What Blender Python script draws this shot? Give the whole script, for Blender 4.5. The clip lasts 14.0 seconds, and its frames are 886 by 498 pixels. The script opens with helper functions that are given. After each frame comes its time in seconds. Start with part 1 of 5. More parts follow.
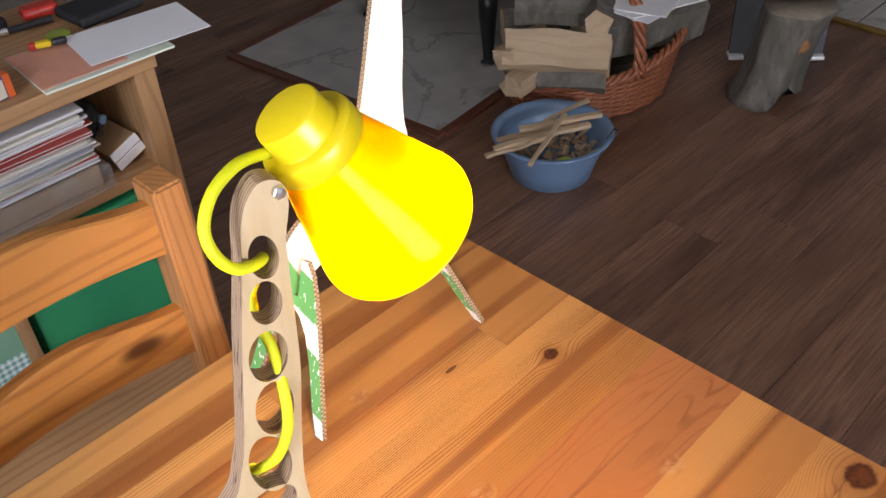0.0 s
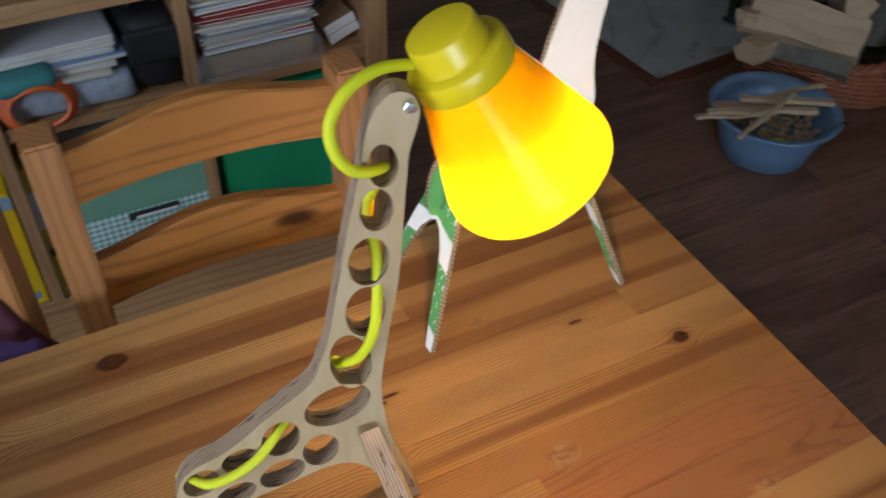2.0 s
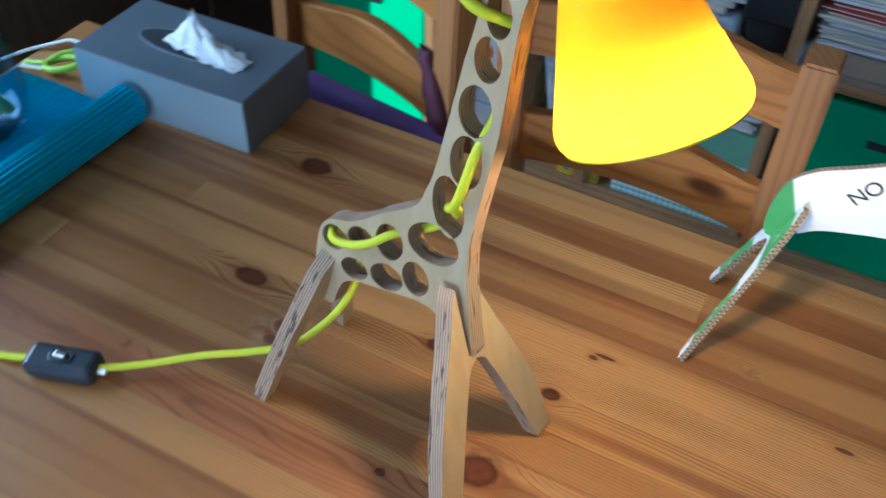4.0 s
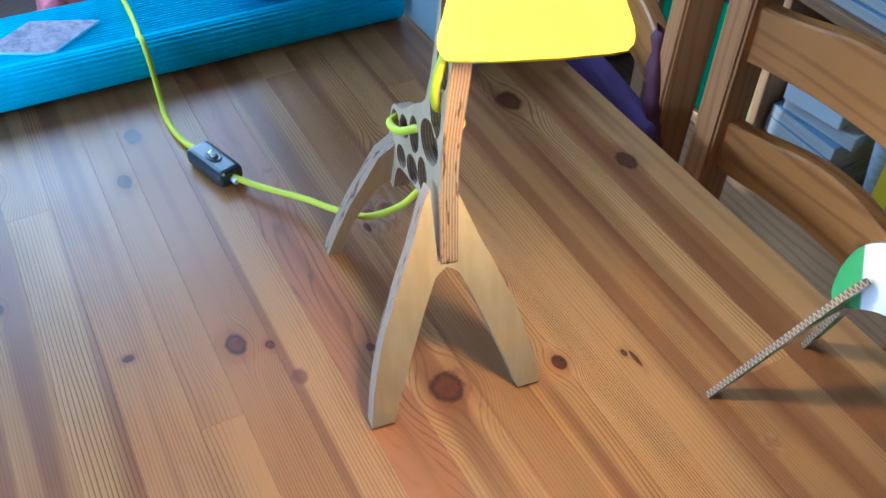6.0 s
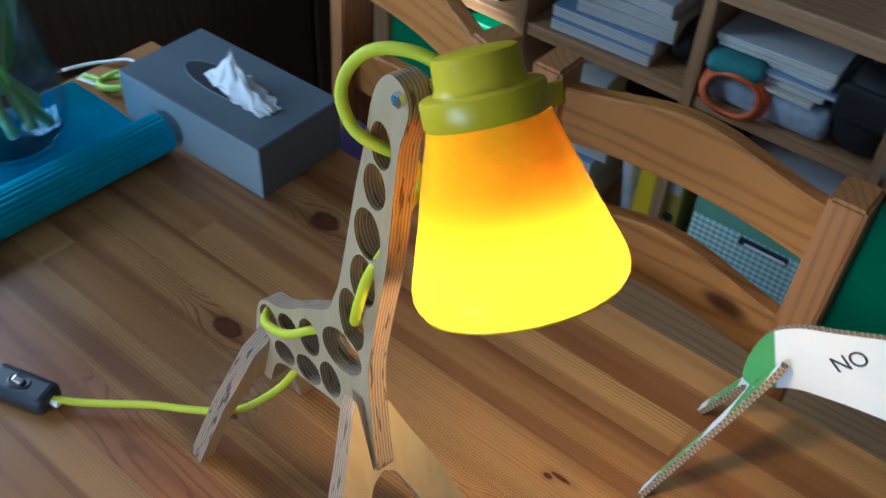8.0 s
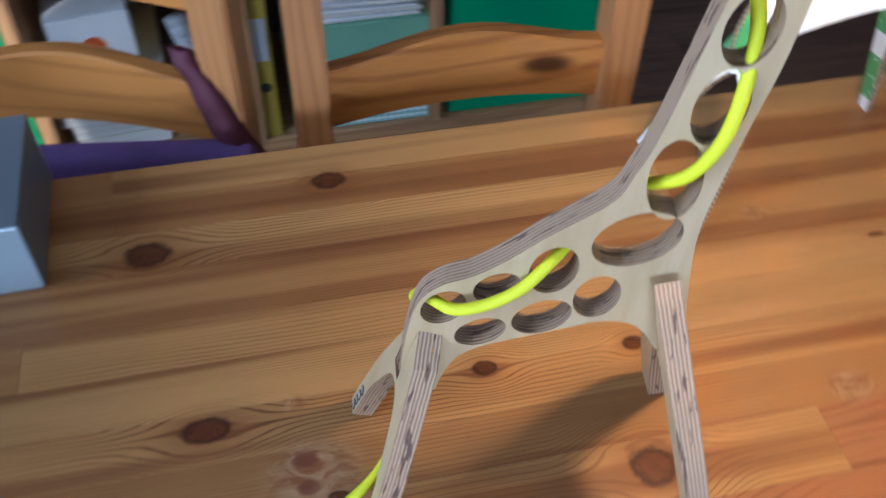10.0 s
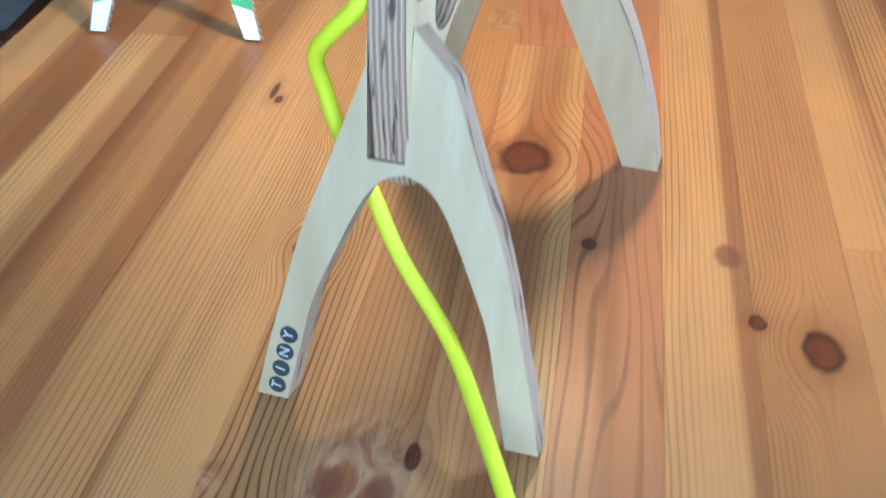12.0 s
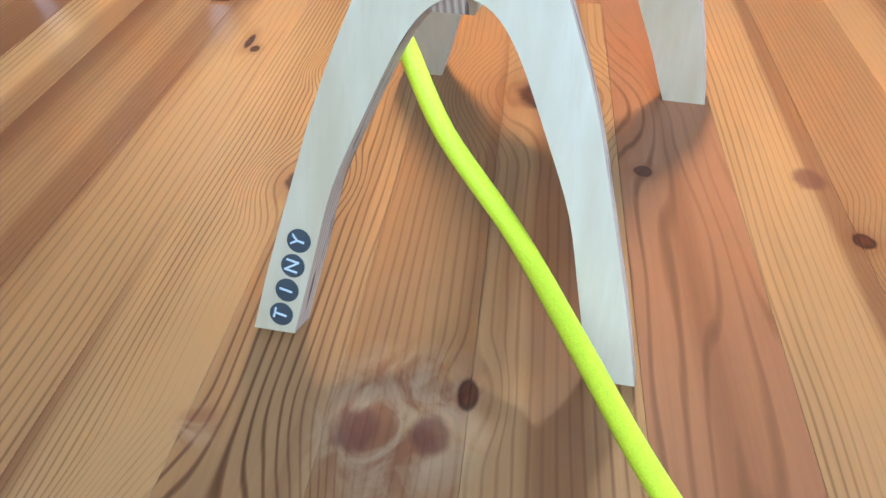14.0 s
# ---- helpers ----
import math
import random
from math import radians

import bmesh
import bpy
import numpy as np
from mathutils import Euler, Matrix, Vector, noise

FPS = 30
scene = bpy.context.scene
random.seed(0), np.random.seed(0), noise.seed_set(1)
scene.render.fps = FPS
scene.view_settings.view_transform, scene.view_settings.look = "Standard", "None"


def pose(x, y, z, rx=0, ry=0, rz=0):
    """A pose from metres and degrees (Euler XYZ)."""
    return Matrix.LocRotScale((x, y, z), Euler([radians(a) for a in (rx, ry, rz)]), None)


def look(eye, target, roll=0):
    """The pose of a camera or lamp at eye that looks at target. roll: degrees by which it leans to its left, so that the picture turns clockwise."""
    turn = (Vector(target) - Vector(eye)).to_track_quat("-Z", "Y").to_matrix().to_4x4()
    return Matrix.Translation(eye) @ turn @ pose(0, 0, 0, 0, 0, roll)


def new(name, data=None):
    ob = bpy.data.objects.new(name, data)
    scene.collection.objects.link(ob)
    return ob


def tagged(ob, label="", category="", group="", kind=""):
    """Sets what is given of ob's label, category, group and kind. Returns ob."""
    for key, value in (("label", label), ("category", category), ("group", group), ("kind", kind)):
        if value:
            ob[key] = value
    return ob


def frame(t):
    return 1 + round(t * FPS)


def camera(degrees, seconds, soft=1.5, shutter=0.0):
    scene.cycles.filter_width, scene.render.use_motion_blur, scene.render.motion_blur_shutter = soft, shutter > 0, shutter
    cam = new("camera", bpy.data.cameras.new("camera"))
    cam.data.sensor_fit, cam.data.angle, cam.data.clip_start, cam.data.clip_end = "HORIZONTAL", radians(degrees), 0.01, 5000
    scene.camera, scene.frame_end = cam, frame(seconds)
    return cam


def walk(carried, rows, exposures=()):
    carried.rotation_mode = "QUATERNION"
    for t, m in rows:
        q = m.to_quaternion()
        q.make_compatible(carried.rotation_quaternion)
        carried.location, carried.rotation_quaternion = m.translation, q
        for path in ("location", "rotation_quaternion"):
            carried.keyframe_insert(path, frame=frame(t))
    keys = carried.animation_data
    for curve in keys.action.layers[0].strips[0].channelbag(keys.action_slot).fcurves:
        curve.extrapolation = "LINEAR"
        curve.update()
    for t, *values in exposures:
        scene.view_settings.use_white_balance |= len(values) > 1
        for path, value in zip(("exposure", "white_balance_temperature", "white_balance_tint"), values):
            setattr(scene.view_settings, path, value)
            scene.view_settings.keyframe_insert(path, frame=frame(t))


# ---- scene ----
cam = camera(51.7, 14.0, shutter=0.4)
PATH = [
    (0, (-0.185, -0.297, 1.392), (0.89, 0.839, 0.145), -3.7),
    (0.5, (-0.183, -0.3, 1.394), (0.852, 0.864, 0.139), -4.0),
    (1, (-0.166, -0.318, 1.396), (0.748, 0.923, 0.121), -2.3),
    (1.5, (-0.147, -0.319, 1.393), (0.658, 0.966, 0.089), -0.4),
    (2, (-0.148, -0.309, 1.392), (0.535, 0.981, 0.024), 1.6),
    (2.5, (-0.092, -0.325, 1.374), (0.245, 1.096, 0.008), 5.1),
    (3, (-0.022, -0.356, 1.368), (-0.112, 1.073, -0.028), 2.2),
    (3.5, (0.017, -0.351, 1.359), (-0.196, 1.049, -0.053), 0.5),
    (4, (0.137, -0.348, 1.347), (-0.499, 0.93, -0.054), 2.1),
    (4.2, (0.164, -0.345, 1.362), (-0.585, 0.859, -0.048), 0.6),
    (6.3, (0.381, -0.184, 1.317), (-0.882, 0.441, -0.103), 0.3),
    (6.5, (0.37, -0.168, 1.299), (-0.91, 0.427, -0.118), -0.9),
    (7, (0.331, -0.158, 1.298), (-1.004, 0.409, -0.078), -2.4),
    (7.5, (0.288, -0.187, 1.349), (-0.922, 0.669, 0.006), 2.4),
    (7.7, (0.258, -0.22, 1.372), (-0.823, 0.802, 0.035), 3.2),
    (9.8, (-0.165, -0.253, 1.276), (-0.026, 1.078, -0.21), 3.9),
    (10, (-0.197, -0.242, 1.255), (0.12, 1.062, -0.228), 1.7),
    (10.5, (-0.297, -0.212, 1.232), (0.425, 0.938, -0.237), -4.2),
    (11, (-0.316, -0.134, 1.184), (0.69, 0.769, -0.29), -0.7),
    (11.5, (-0.355, -0.075, 1.123), (0.979, 0.453, -0.271), 0.3),
    (12, (-0.389, -0.029, 1.023), (1.1, 0.251, -0.283), -1.2),
    (12.5, (-0.388, -0.001, 0.965), (1.216, 0.202, -0.212), -2.8),
    (13, (-0.387, 0.005, 0.94), (1.229, 0.141, -0.23), -2.7),
    (13.5, (-0.376, 0.009, 0.933), (1.239, 0.171, -0.236), -1.7),
    (14, (-0.375, 0.009, 0.925), (1.259, 0.176, -0.216), 0.3),
]
EXPOSURES = [(0, 2.95, 7600, 24), (0.5, 2.28, 6900, 18), (1, 2.15, 6700, 19), (1.5, 2.0, 6800, 16), (2, 1.95, 6600, 12), (2.5, 1.82, 6100, 8), (3, 1.8, 5550, 4), (4.2, 2.2, 5100, 2), (6.3, 2.35, 4650, 0), (6.5, 2.35, 4650, 0), (7, 2.1, 4150, -6), (7.5, 1.58, 4550, -6),
             (7.7, 1.65, 5200, -3), (9.8, 2.35, 5600, 12), (10.5, 2.5, 5250, 10), (11, 2.65, 5000, 6), (11.5, 2.85, 4450, 0), (12, 2.95, 4700, -1), (12.5, 2.98, 4900, 3), (14, 3.05, 4800, 3)]
walk(cam, [(t, look(eye, target, roll)) for t, eye, target, roll in PATH], EXPOSURES)

# ---- world, sun and window light ----
TABLE = 0.75
SUN_EL = radians(19.5)
TO_SUN = Vector((-0.8, -1.0, 1.2806 * math.tan(SUN_EL))).normalized()
SUN_AZ = math.atan2(TO_SUN.x, TO_SUN.y)
world = bpy.data.worlds.new("daylight")
scene.world = world
world.use_nodes = True
wn = world.node_tree
sky = wn.nodes.new("ShaderNodeTexSky")
sky.sky_type, sky.sun_disc, sky.sun_elevation, sky.sun_rotation = "NISHITA", False, SUN_EL, SUN_AZ
wn.nodes["Background"].inputs["Strength"].default_value = 0.05
wn.links.new(sky.outputs["Color"], wn.nodes["Background"].inputs["Color"])


sun_data = bpy.data.lights.new("sun", "SUN")
sun_data.energy, sun_data.angle, sun_data.color = 2.4, radians(0.5), (1.0, 0.94, 0.84)
sun = new("sun", sun_data)
sun.matrix_world = look(9 * TO_SUN, (0, 0, 0))


def area_lamp(name, eye, target, sx, sy, power, colour):
    data = bpy.data.lights.new(name, "AREA")
    data.shape, data.size, data.size_y, data.energy, data.color = "RECTANGLE", sx, sy, power, colour
    ob = new(name, data)
    ob.matrix_world = look(eye, target)
    return ob


DAY = (0.66, 0.81, 1.0)
area_lamp("window_light_west", (-1.66, -0.20, 1.58), (-1, -0.20, 1.58), 1.3, 1.14, 11.0, DAY)
area_lamp("window_light_south", (-0.3, -2.36, 1.05), (-0.3, -1, 1.05), 1.3, 0.76, 11.5, DAY)


# ---- helpers of this scene ----
def join_tree(mat):
    mat.use_nodes = True
    return mat.node_tree, mat.node_tree.nodes["Principled BSDF"]


class Net:
    """Short calls for building shader nodes."""

    def __init__(self, name, rough=0.5, metal=0.0, spec=0.5):
        self.mat = bpy.data.materials.new(name)
        self.tree, self.bsdf = join_tree(self.mat)
        self.put("Roughness", rough)
        self.put("Metallic", metal)
        self.put("Specular IOR Level", spec)

    def put(self, socket, value):
        if isinstance(value, bpy.types.NodeSocket):
            self.tree.links.new(value, self.bsdf.inputs[socket])
        else:
            if isinstance(value, tuple) and len(value) == 3:
                value = (*value, 1)
            self.bsdf.inputs[socket].default_value = value

    def node(self, kind, **inputs):
        n = self.tree.nodes.new(kind)
        for key, value in inputs.items():
            self.feed(n, key.replace("_", " "), value)
        return n

    def feed(self, n, key, value):
        sock = n.inputs[int(key) if key.isdigit() else key]
        if isinstance(value, bpy.types.NodeSocket):
            self.tree.links.new(value, sock)
        elif sock.type == "RGBA" and len(value) == 3:
            sock.default_value = (*value, 1)
        else:
            sock.default_value = value

    def math(self, op, a, b=0.0, c=0.0, clamp=False):
        n = self.tree.nodes.new("ShaderNodeMath")
        n.operation, n.use_clamp = op, clamp
        for i, v in enumerate((a, b, c)):
            self.feed(n, str(i), v)
        return n.outputs[0]

    def span(self, v, a, b, c=0.0, d=1.0, smooth=False):
        n = self.tree.nodes.new("ShaderNodeMapRange")
        n.interpolation_type = "SMOOTHSTEP" if smooth else "LINEAR"
        for i, x in enumerate((v, a, b, c, d)):
            self.feed(n, str(i), x)
        return n.outputs[0]

    def mix(self, f, a, b, kind="MIX"):
        n = self.tree.nodes.new("ShaderNodeMix")
        n.data_type, n.blend_type = "RGBA", kind
        for i, v in ((0, f), (6, a), (7, b)):
            self.feed(n, str(i), v)
        return n.outputs[2]

    def where(self):
        return self.tree.nodes.new("ShaderNodeNewGeometry").outputs["Position"]

    def local(self):
        return self.tree.nodes.new("ShaderNodeTexCoord").outputs["Object"]

    def chance(self):
        return self.tree.nodes.new("ShaderNodeObjectInfo").outputs["Random"]

    def island(self):
        return self.tree.nodes.new("ShaderNodeNewGeometry").outputs["Random Per Island"]

    def stretch(self, v, scale, shift=(0, 0, 0)):
        n = self.tree.nodes.new("ShaderNodeVectorMath")
        n.operation = "MULTIPLY_ADD"
        for i, x in enumerate((v, scale, shift)):
            self.feed(n, str(i), x)
        return n.outputs[0]

    def noise(self, v, scale, detail=3.0, rough=0.55, distortion=0.0):
        n = self.node("ShaderNodeTexNoise", Vector=v, Scale=scale, Detail=detail, Roughness=rough, Distortion=distortion)
        return n.outputs[0]

    def split(self, v):
        n = self.tree.nodes.new("ShaderNodeSeparateXYZ")
        self.feed(n, "0", v)
        return n.outputs

    def bump(self, height, strength=0.2, distance=0.001):
        n = self.node("ShaderNodeBump", Height=height, Strength=strength, Distance=distance)
        self.put("Normal", n.outputs[0])


def plain(name, colour, rough=0.5, metal=0.0, vary=0.12, scale=40, relief=0.05, spec=0.5):
    """A surface of one colour with fine mottling and relief."""
    n = Net(name, rough, metal, spec)
    p = n.local()
    a, b = n.noise(p, scale, 4), n.noise(p, scale * 0.17, 2)
    f = n.math("MULTIPLY", n.math("ADD", a, b), 0.5)
    dark, light = tuple(c * (1 - vary) for c in colour), tuple(min(1, c * (1 + vary)) for c in colour)
    n.put("Base Color", n.mix(n.span(f, 0.3, 0.7), dark, light))
    n.put("Roughness", n.span(a, 0.3, 0.7, max(0.02, rough - 0.06), min(1, rough + 0.06)))
    if relief:
        n.bump(a, relief, 0.0006)
    return n.mat


def wood(name, light, dark, rough=0.4, along=0, freq=420, knots=0.0, spread=0.25, lines=0.5):
    """Sawn wood with year rings along one local axis; each object gets a shade and cut of its own."""
    n = Net(name, rough)
    r = n.chance()
    p = n.local()
    off = n.node("ShaderNodeCombineXYZ", X=n.math("MULTIPLY", r, 37.0), Y=n.math("MULTIPLY", r, 91.0), Z=n.math("MULTIPLY", r, 13.0)).outputs[0]
    add = n.tree.nodes.new("ShaderNodeVectorMath")
    n.feed(add, "0", p), n.feed(add, "1", off)
    p = add.outputs[0]
    s = [9.0, 9.0, 9.0]
    s[along] = 1.3
    big = n.noise(n.stretch(p, tuple(s)), 1.6, 2)
    xyz = n.split(p)
    across = n.math("ADD", xyz[(along + 1) % 3], n.math("MULTIPLY", xyz[(along + 2) % 3], 0.8))
    ring = n.math("SINE", n.math("ADD", n.math("MULTIPLY", across, freq), n.math("MULTIPLY", big, 22.0)))
    f = [60.0, 60.0, 60.0]
    f[along] = 3.0
    fine = n.noise(n.stretch(p, tuple(f)), 6.0, 3)
    line = n.math("MULTIPLY", n.span(ring, 0.1, 1.0), lines)
    tone = n.math("ADD", line, n.math("MULTIPLY", n.math("SUBTRACT", fine, 0.5), 0.5))
    tone = n.math("ADD", tone, n.math("MULTIPLY", n.math("SUBTRACT", r, 0.5), spread), clamp=True)
    col = n.mix(tone, light, dark)
    if knots:
        v = n.node("ShaderNodeTexVoronoi", Vector=n.stretch(p, tuple(4.0 if i == along else 9.0 for i in range(3))), Scale=1.0)
        col = n.mix(n.span(v.outputs["Distance"], knots, knots * 0.6, smooth=True), col, tuple(c * 0.35 for c in dark))
    n.put("Base Color", col)
    n.put("Roughness", n.span(fine, 0.3, 0.7, rough - 0.07, rough + 0.1))
    n.bump(n.math("ADD", fine, n.math("MULTIPLY", line, 0.5)), 0.12, 0.0005)
    return n.mat


def thing(name, label, category, m=None, group="", kind=""):
    ob = new(name)
    ob.empty_display_size = 0.02
    if m is not None:
        ob.matrix_world = m
    return tagged(ob, label, category, group, kind)


def mesh_of(name, bm, mats, smooth=False):
    bmesh.ops.recalc_face_normals(bm, faces=bm.faces)
    data = bpy.data.meshes.new(name)
    for f in bm.faces:
        f.smooth = smooth
    bm.to_mesh(data)
    bm.free()
    for m in mats if isinstance(mats, (list, tuple)) else [mats]:
        data.materials.append(m)
    return data


def part(name, bm, material, parent=None, label="", m=None, smooth=False):
    """Links a bmesh as one mesh object under a thing or under a part."""
    ob = new(name, bm if isinstance(bm, bpy.types.Mesh) else mesh_of(name, bm, material, smooth))
    if parent is not None:
        ob.parent = parent
    if m is not None:
        ob.matrix_basis = m
    return tagged(ob, label)


def solo(name, bm, material, label, category, m=None, smooth=False, group="", kind=""):
    """A thing of one mesh."""
    ob = part(name, bm, material, None, "", m, smooth)
    return tagged(ob, label, category, group, kind)


def box(sx, sy, sz, at=(0, 0, 0), bevel=0.0, seg=2, into=None, turn=None):
    """A bevelled box whose base centre is at `at`."""
    bm = into or bmesh.new()
    made = bmesh.ops.create_cube(bm, size=1)["verts"]
    bmesh.ops.scale(bm, vec=(sx, sy, sz), verts=made)
    bmesh.ops.translate(bm, vec=(0, 0, sz / 2), verts=made)
    if bevel:
        edges = {e for v in made for e in v.link_edges}
        out = bmesh.ops.bevel(bm, geom=list(edges), offset=min(bevel, 0.45 * min(sx, sy, sz)), segments=seg, affect="EDGES", profile=0.5)
        made = list({v for f in out["faces"] for v in f.verts} | {v for v in made if v.is_valid})
        made = list({w for v in made for e in v.link_edges for w in e.verts})
    if turn is not None:
        bmesh.ops.transform(bm, matrix=turn, verts=made)
    bmesh.ops.translate(bm, vec=at, verts=made)
    return bm


def smooth_loop(points, per=4):
    """A closed Catmull-Rom loop through 2D points."""
    out, n = [], len(points)
    for i in range(n):
        p0, p1, p2, p3 = (Vector(points[(i + k) % n]) for k in (-1, 0, 1, 2))
        for j in range(per):
            t = j / per
            out.append(0.5 * (2 * p1 + (p2 - p0) * t + (2 * p0 - 5 * p1 + 4 * p2 - p3) * t * t + (3 * p1 - p0 - 3 * p2 + p3) * t**3))
    return out


def plate(loops, thick, ease=0.0008):
    """A flat board cut to an outline (first loop) with holes (other loops), in local x and z, thick along y; slot 1 is its cut edge."""
    bm = bmesh.new()
    rings, edges = [], []
    for loop in loops:
        ring = [bm.verts.new((p[0], -thick / 2, p[1])) for p in loop]
        rings.append(ring)
        edges += [bm.edges.new((ring[i], ring[(i + 1) % len(ring)])) for i in range(len(ring))]
    bmesh.ops.triangle_fill(bm, use_beauty=True, use_dissolve=False, edges=edges)
    front = list(bm.faces)
    twin = {v: bm.verts.new((v.co.x, thick / 2, v.co.z)) for v in list(bm.verts)}
    for f in front:
        bm.faces.new([twin[v] for v in reversed(f.verts)])
    for ring in rings:
        for i in range(len(ring)):
            a, b = ring[i], ring[(i + 1) % len(ring)]
            bm.faces.new((a, b, twin[b], twin[a])).material_index = 1
    return bm


def lathe(profile, seg=40, into=None):
    """A turned form from (radius, z) pairs about z."""
    bm = into or bmesh.new()
    rings = []
    for r, z in profile:
        if r < 1e-6:
            rings.append([bm.verts.new((0, 0, z))])
        else:
            rings.append([bm.verts.new((r * math.cos(2 * math.pi * i / seg), r * math.sin(2 * math.pi * i / seg), z)) for i in range(seg)])
    for a, b in zip(rings, rings[1:]):
        for i in range(seg):
            j = (i + 1) % seg
            ring = [a[i % len(a)], a[j % len(a)], b[j % len(b)], b[i % len(b)]]
            ring = [v for k, v in enumerate(ring) if v not in ring[:k]]
            if len(ring) > 2:
                bm.faces.new(ring)
    return bm


def curve_points(points, per=8):
    """An open Catmull-Rom line through 3D points."""
    pts = [Vector(p) for p in points]
    pts = [2 * pts[0] - pts[1], *pts, 2 * pts[-1] - pts[-2]]
    out = []
    for i in range(1, len(pts) - 2):
        p0, p1, p2, p3 = pts[i - 1 : i + 3]
        for j in range(per):
            t = j / per
            out.append(0.5 * (2 * p1 + (p2 - p0) * t + (2 * p0 - 5 * p1 + 4 * p2 - p3) * t * t + (3 * p1 - p0 - 3 * p2 + p3) * t**3))
    return out + [pts[-2]]


def tube(points, radius, seg=12, per=8, into=None, taper=None):
    """A round tube along a smooth line."""
    bm = into or bmesh.new()
    line = curve_points(points, per) if per else [Vector(p) for p in points]
    side, rings = None, []
    for i, p in enumerate(line):
        d = (line[min(i + 1, len(line) - 1)] - line[max(i - 1, 0)]).normalized()
        if side is None:
            side = d.orthogonal().normalized()
        side = (side - d * side.dot(d)).normalized()
        up = d.cross(side)
        r = radius * (taper(i / (len(line) - 1)) if taper else 1)
        rings.append([bm.verts.new(p + r * (math.cos(2 * math.pi * k / seg) * side + math.sin(2 * math.pi * k / seg) * up)) for k in range(seg)])
    for a, b in zip(rings, rings[1:]):
        for k in range(seg):
            bm.faces.new((a[k], a[(k + 1) % seg], b[(k + 1) % seg], b[k]))
    bm.faces.new(rings[0][::-1])
    bm.faces.new(rings[-1])
    return bm


# ---- materials ----
def table_wood(name, pale, mid, deep, dense, flame, contrast, rows):
    """Glued pine staves with year rings that flow round the knots; dense: rings, flame: how far they wander."""
    n = Net(name, 0.3, spec=0.30)
    r, pos = n.chance(), n.where()
    # place, half length, half width
    knots = [
        (0.320, 0.093, 0.0085, 0.0075), (-0.163, 0.292, 0.015, 0.010), (-0.303, 0.239, 0.018, 0.013), (-0.268, 0.081, 0.017, 0.010),
        (-0.085, 0.092, 0.009, 0.006), (0.0, 0.0, 0.0155, 0.0145), (0.020, 0.092, 0.008, 0.006), (-0.117, -0.132, 0.012, 0.009),
        (-0.104, -0.1075, 0.005, 0.004), (-0.424, -0.136, 0.013, 0.009), (-0.064, -0.036, 0.0042, 0.0036), (-0.358, -0.161, 0.012, 0.007),
        (0.379, -0.190, 0.016, 0.013), (-0.407, -0.278, 0.014, 0.010), (-0.243, -0.297, 0.008, 0.006), (-0.142, -0.213, 0.004, 0.005),
        (0.036, 0.144, 0.004, 0.0025), (0.240, 0.152, 0.008, 0.0022), (0.045, 0.149, 0.010, 0.0020), (-0.193, 0.0205, 0.007, 0.0032),
    ]
    near, push = 9.0, 0.0
    wob = n.math("MULTIPLY", n.math("SUBTRACT", n.noise(pos, 120, 2), 0.5), 0.5)
    for x, y, a, b in [k for k in knots if any(lo - 0.012 < k[1] < hi + 0.012 for lo, hi in rows)]:
        v = n.stretch(pos, (1 / a, 1 / b, 0), (-x / a, -y / b, 0))
        ln = n.tree.nodes.new("ShaderNodeVectorMath")
        ln.operation = "LENGTH"
        n.feed(ln, "0", v)
        near = n.math("MINIMUM", ln.outputs["Value"], near)
        if a > 0.006:
            push = n.math("ADD", n.math("MULTIPLY", n.split(v)[1], n.span(ln.outputs["Value"], 4.5, 0.6, 0.0, b, smooth=True)), push)
    d = n.math("ADD", near, wob)
    hard, core, halo = n.span(d, 1.1, 0.75, smooth=True), n.span(d, 0.85, 0.5, smooth=True), n.span(d, 2.6, 0.8, smooth=True)
    xyz = n.split(pos)
    shift = n.node("ShaderNodeCombineXYZ", X=n.math("MULTIPLY", r, 31.0), Y=n.math("MULTIPLY", r, 57.0), Z=0.0).outputs[0]
    r2 = n.math("FRACT", n.math("MULTIPLY", r, 7.31))
    low = n.noise(n.stretch(pos, (3.0, 15.0, 1.0), shift), 1.0, 2)
    y = n.math("SUBTRACT", xyz[1], push)
    jit = n.noise(n.stretch(pos, (7.0, 60.0, 1.0), shift), 1.0, 2)
    ring = n.math("SINE", n.math("ADD", n.math("ADD", n.math("MULTIPLY", y, n.span(r2, 0.0, 1.0, dense * 0.75, dense * 1.25)), n.math("MULTIPLY", low, flame)), n.math("MULTIPLY", jit, 8.0)))
    fine = n.noise(n.stretch(pos, (6.0, 260.0, 1.0), shift), 3.0, 3)
    fleck = n.noise(n.stretch(pos, (20.0, 900.0, 1.0), shift), 2.0, 2)
    band = n.noise(n.stretch(pos, (1.1, 34.0, 1.0), shift), 1.0, 2, 0.4)
    patch = n.noise(n.stretch(pos, (2.6, 17.0, 1.0), shift), 1.0, 3)
    line = n.math("MULTIPLY", n.span(ring, 0.45, 1.0), n.span(patch, 0.35, 0.62, 0.25, 1.0))
    tone = n.math("ADD", n.math("MULTIPLY", line, contrast), n.math("MULTIPLY", n.math("SUBTRACT", fine, 0.45), 0.5))
    tone = n.math("ADD", tone, n.math("MULTIPLY", n.math("SUBTRACT", patch, 0.5), 1.05))
    base = n.mix(n.span(r, 0.0, 0.6), pale, mid)
    base = n.mix(n.span(r, 0.6, 1.0), base, deep)
    col = n.mix(n.math("MULTIPLY", tone, 0.85, clamp=True), base, (0.105, 0.034, 0.009))
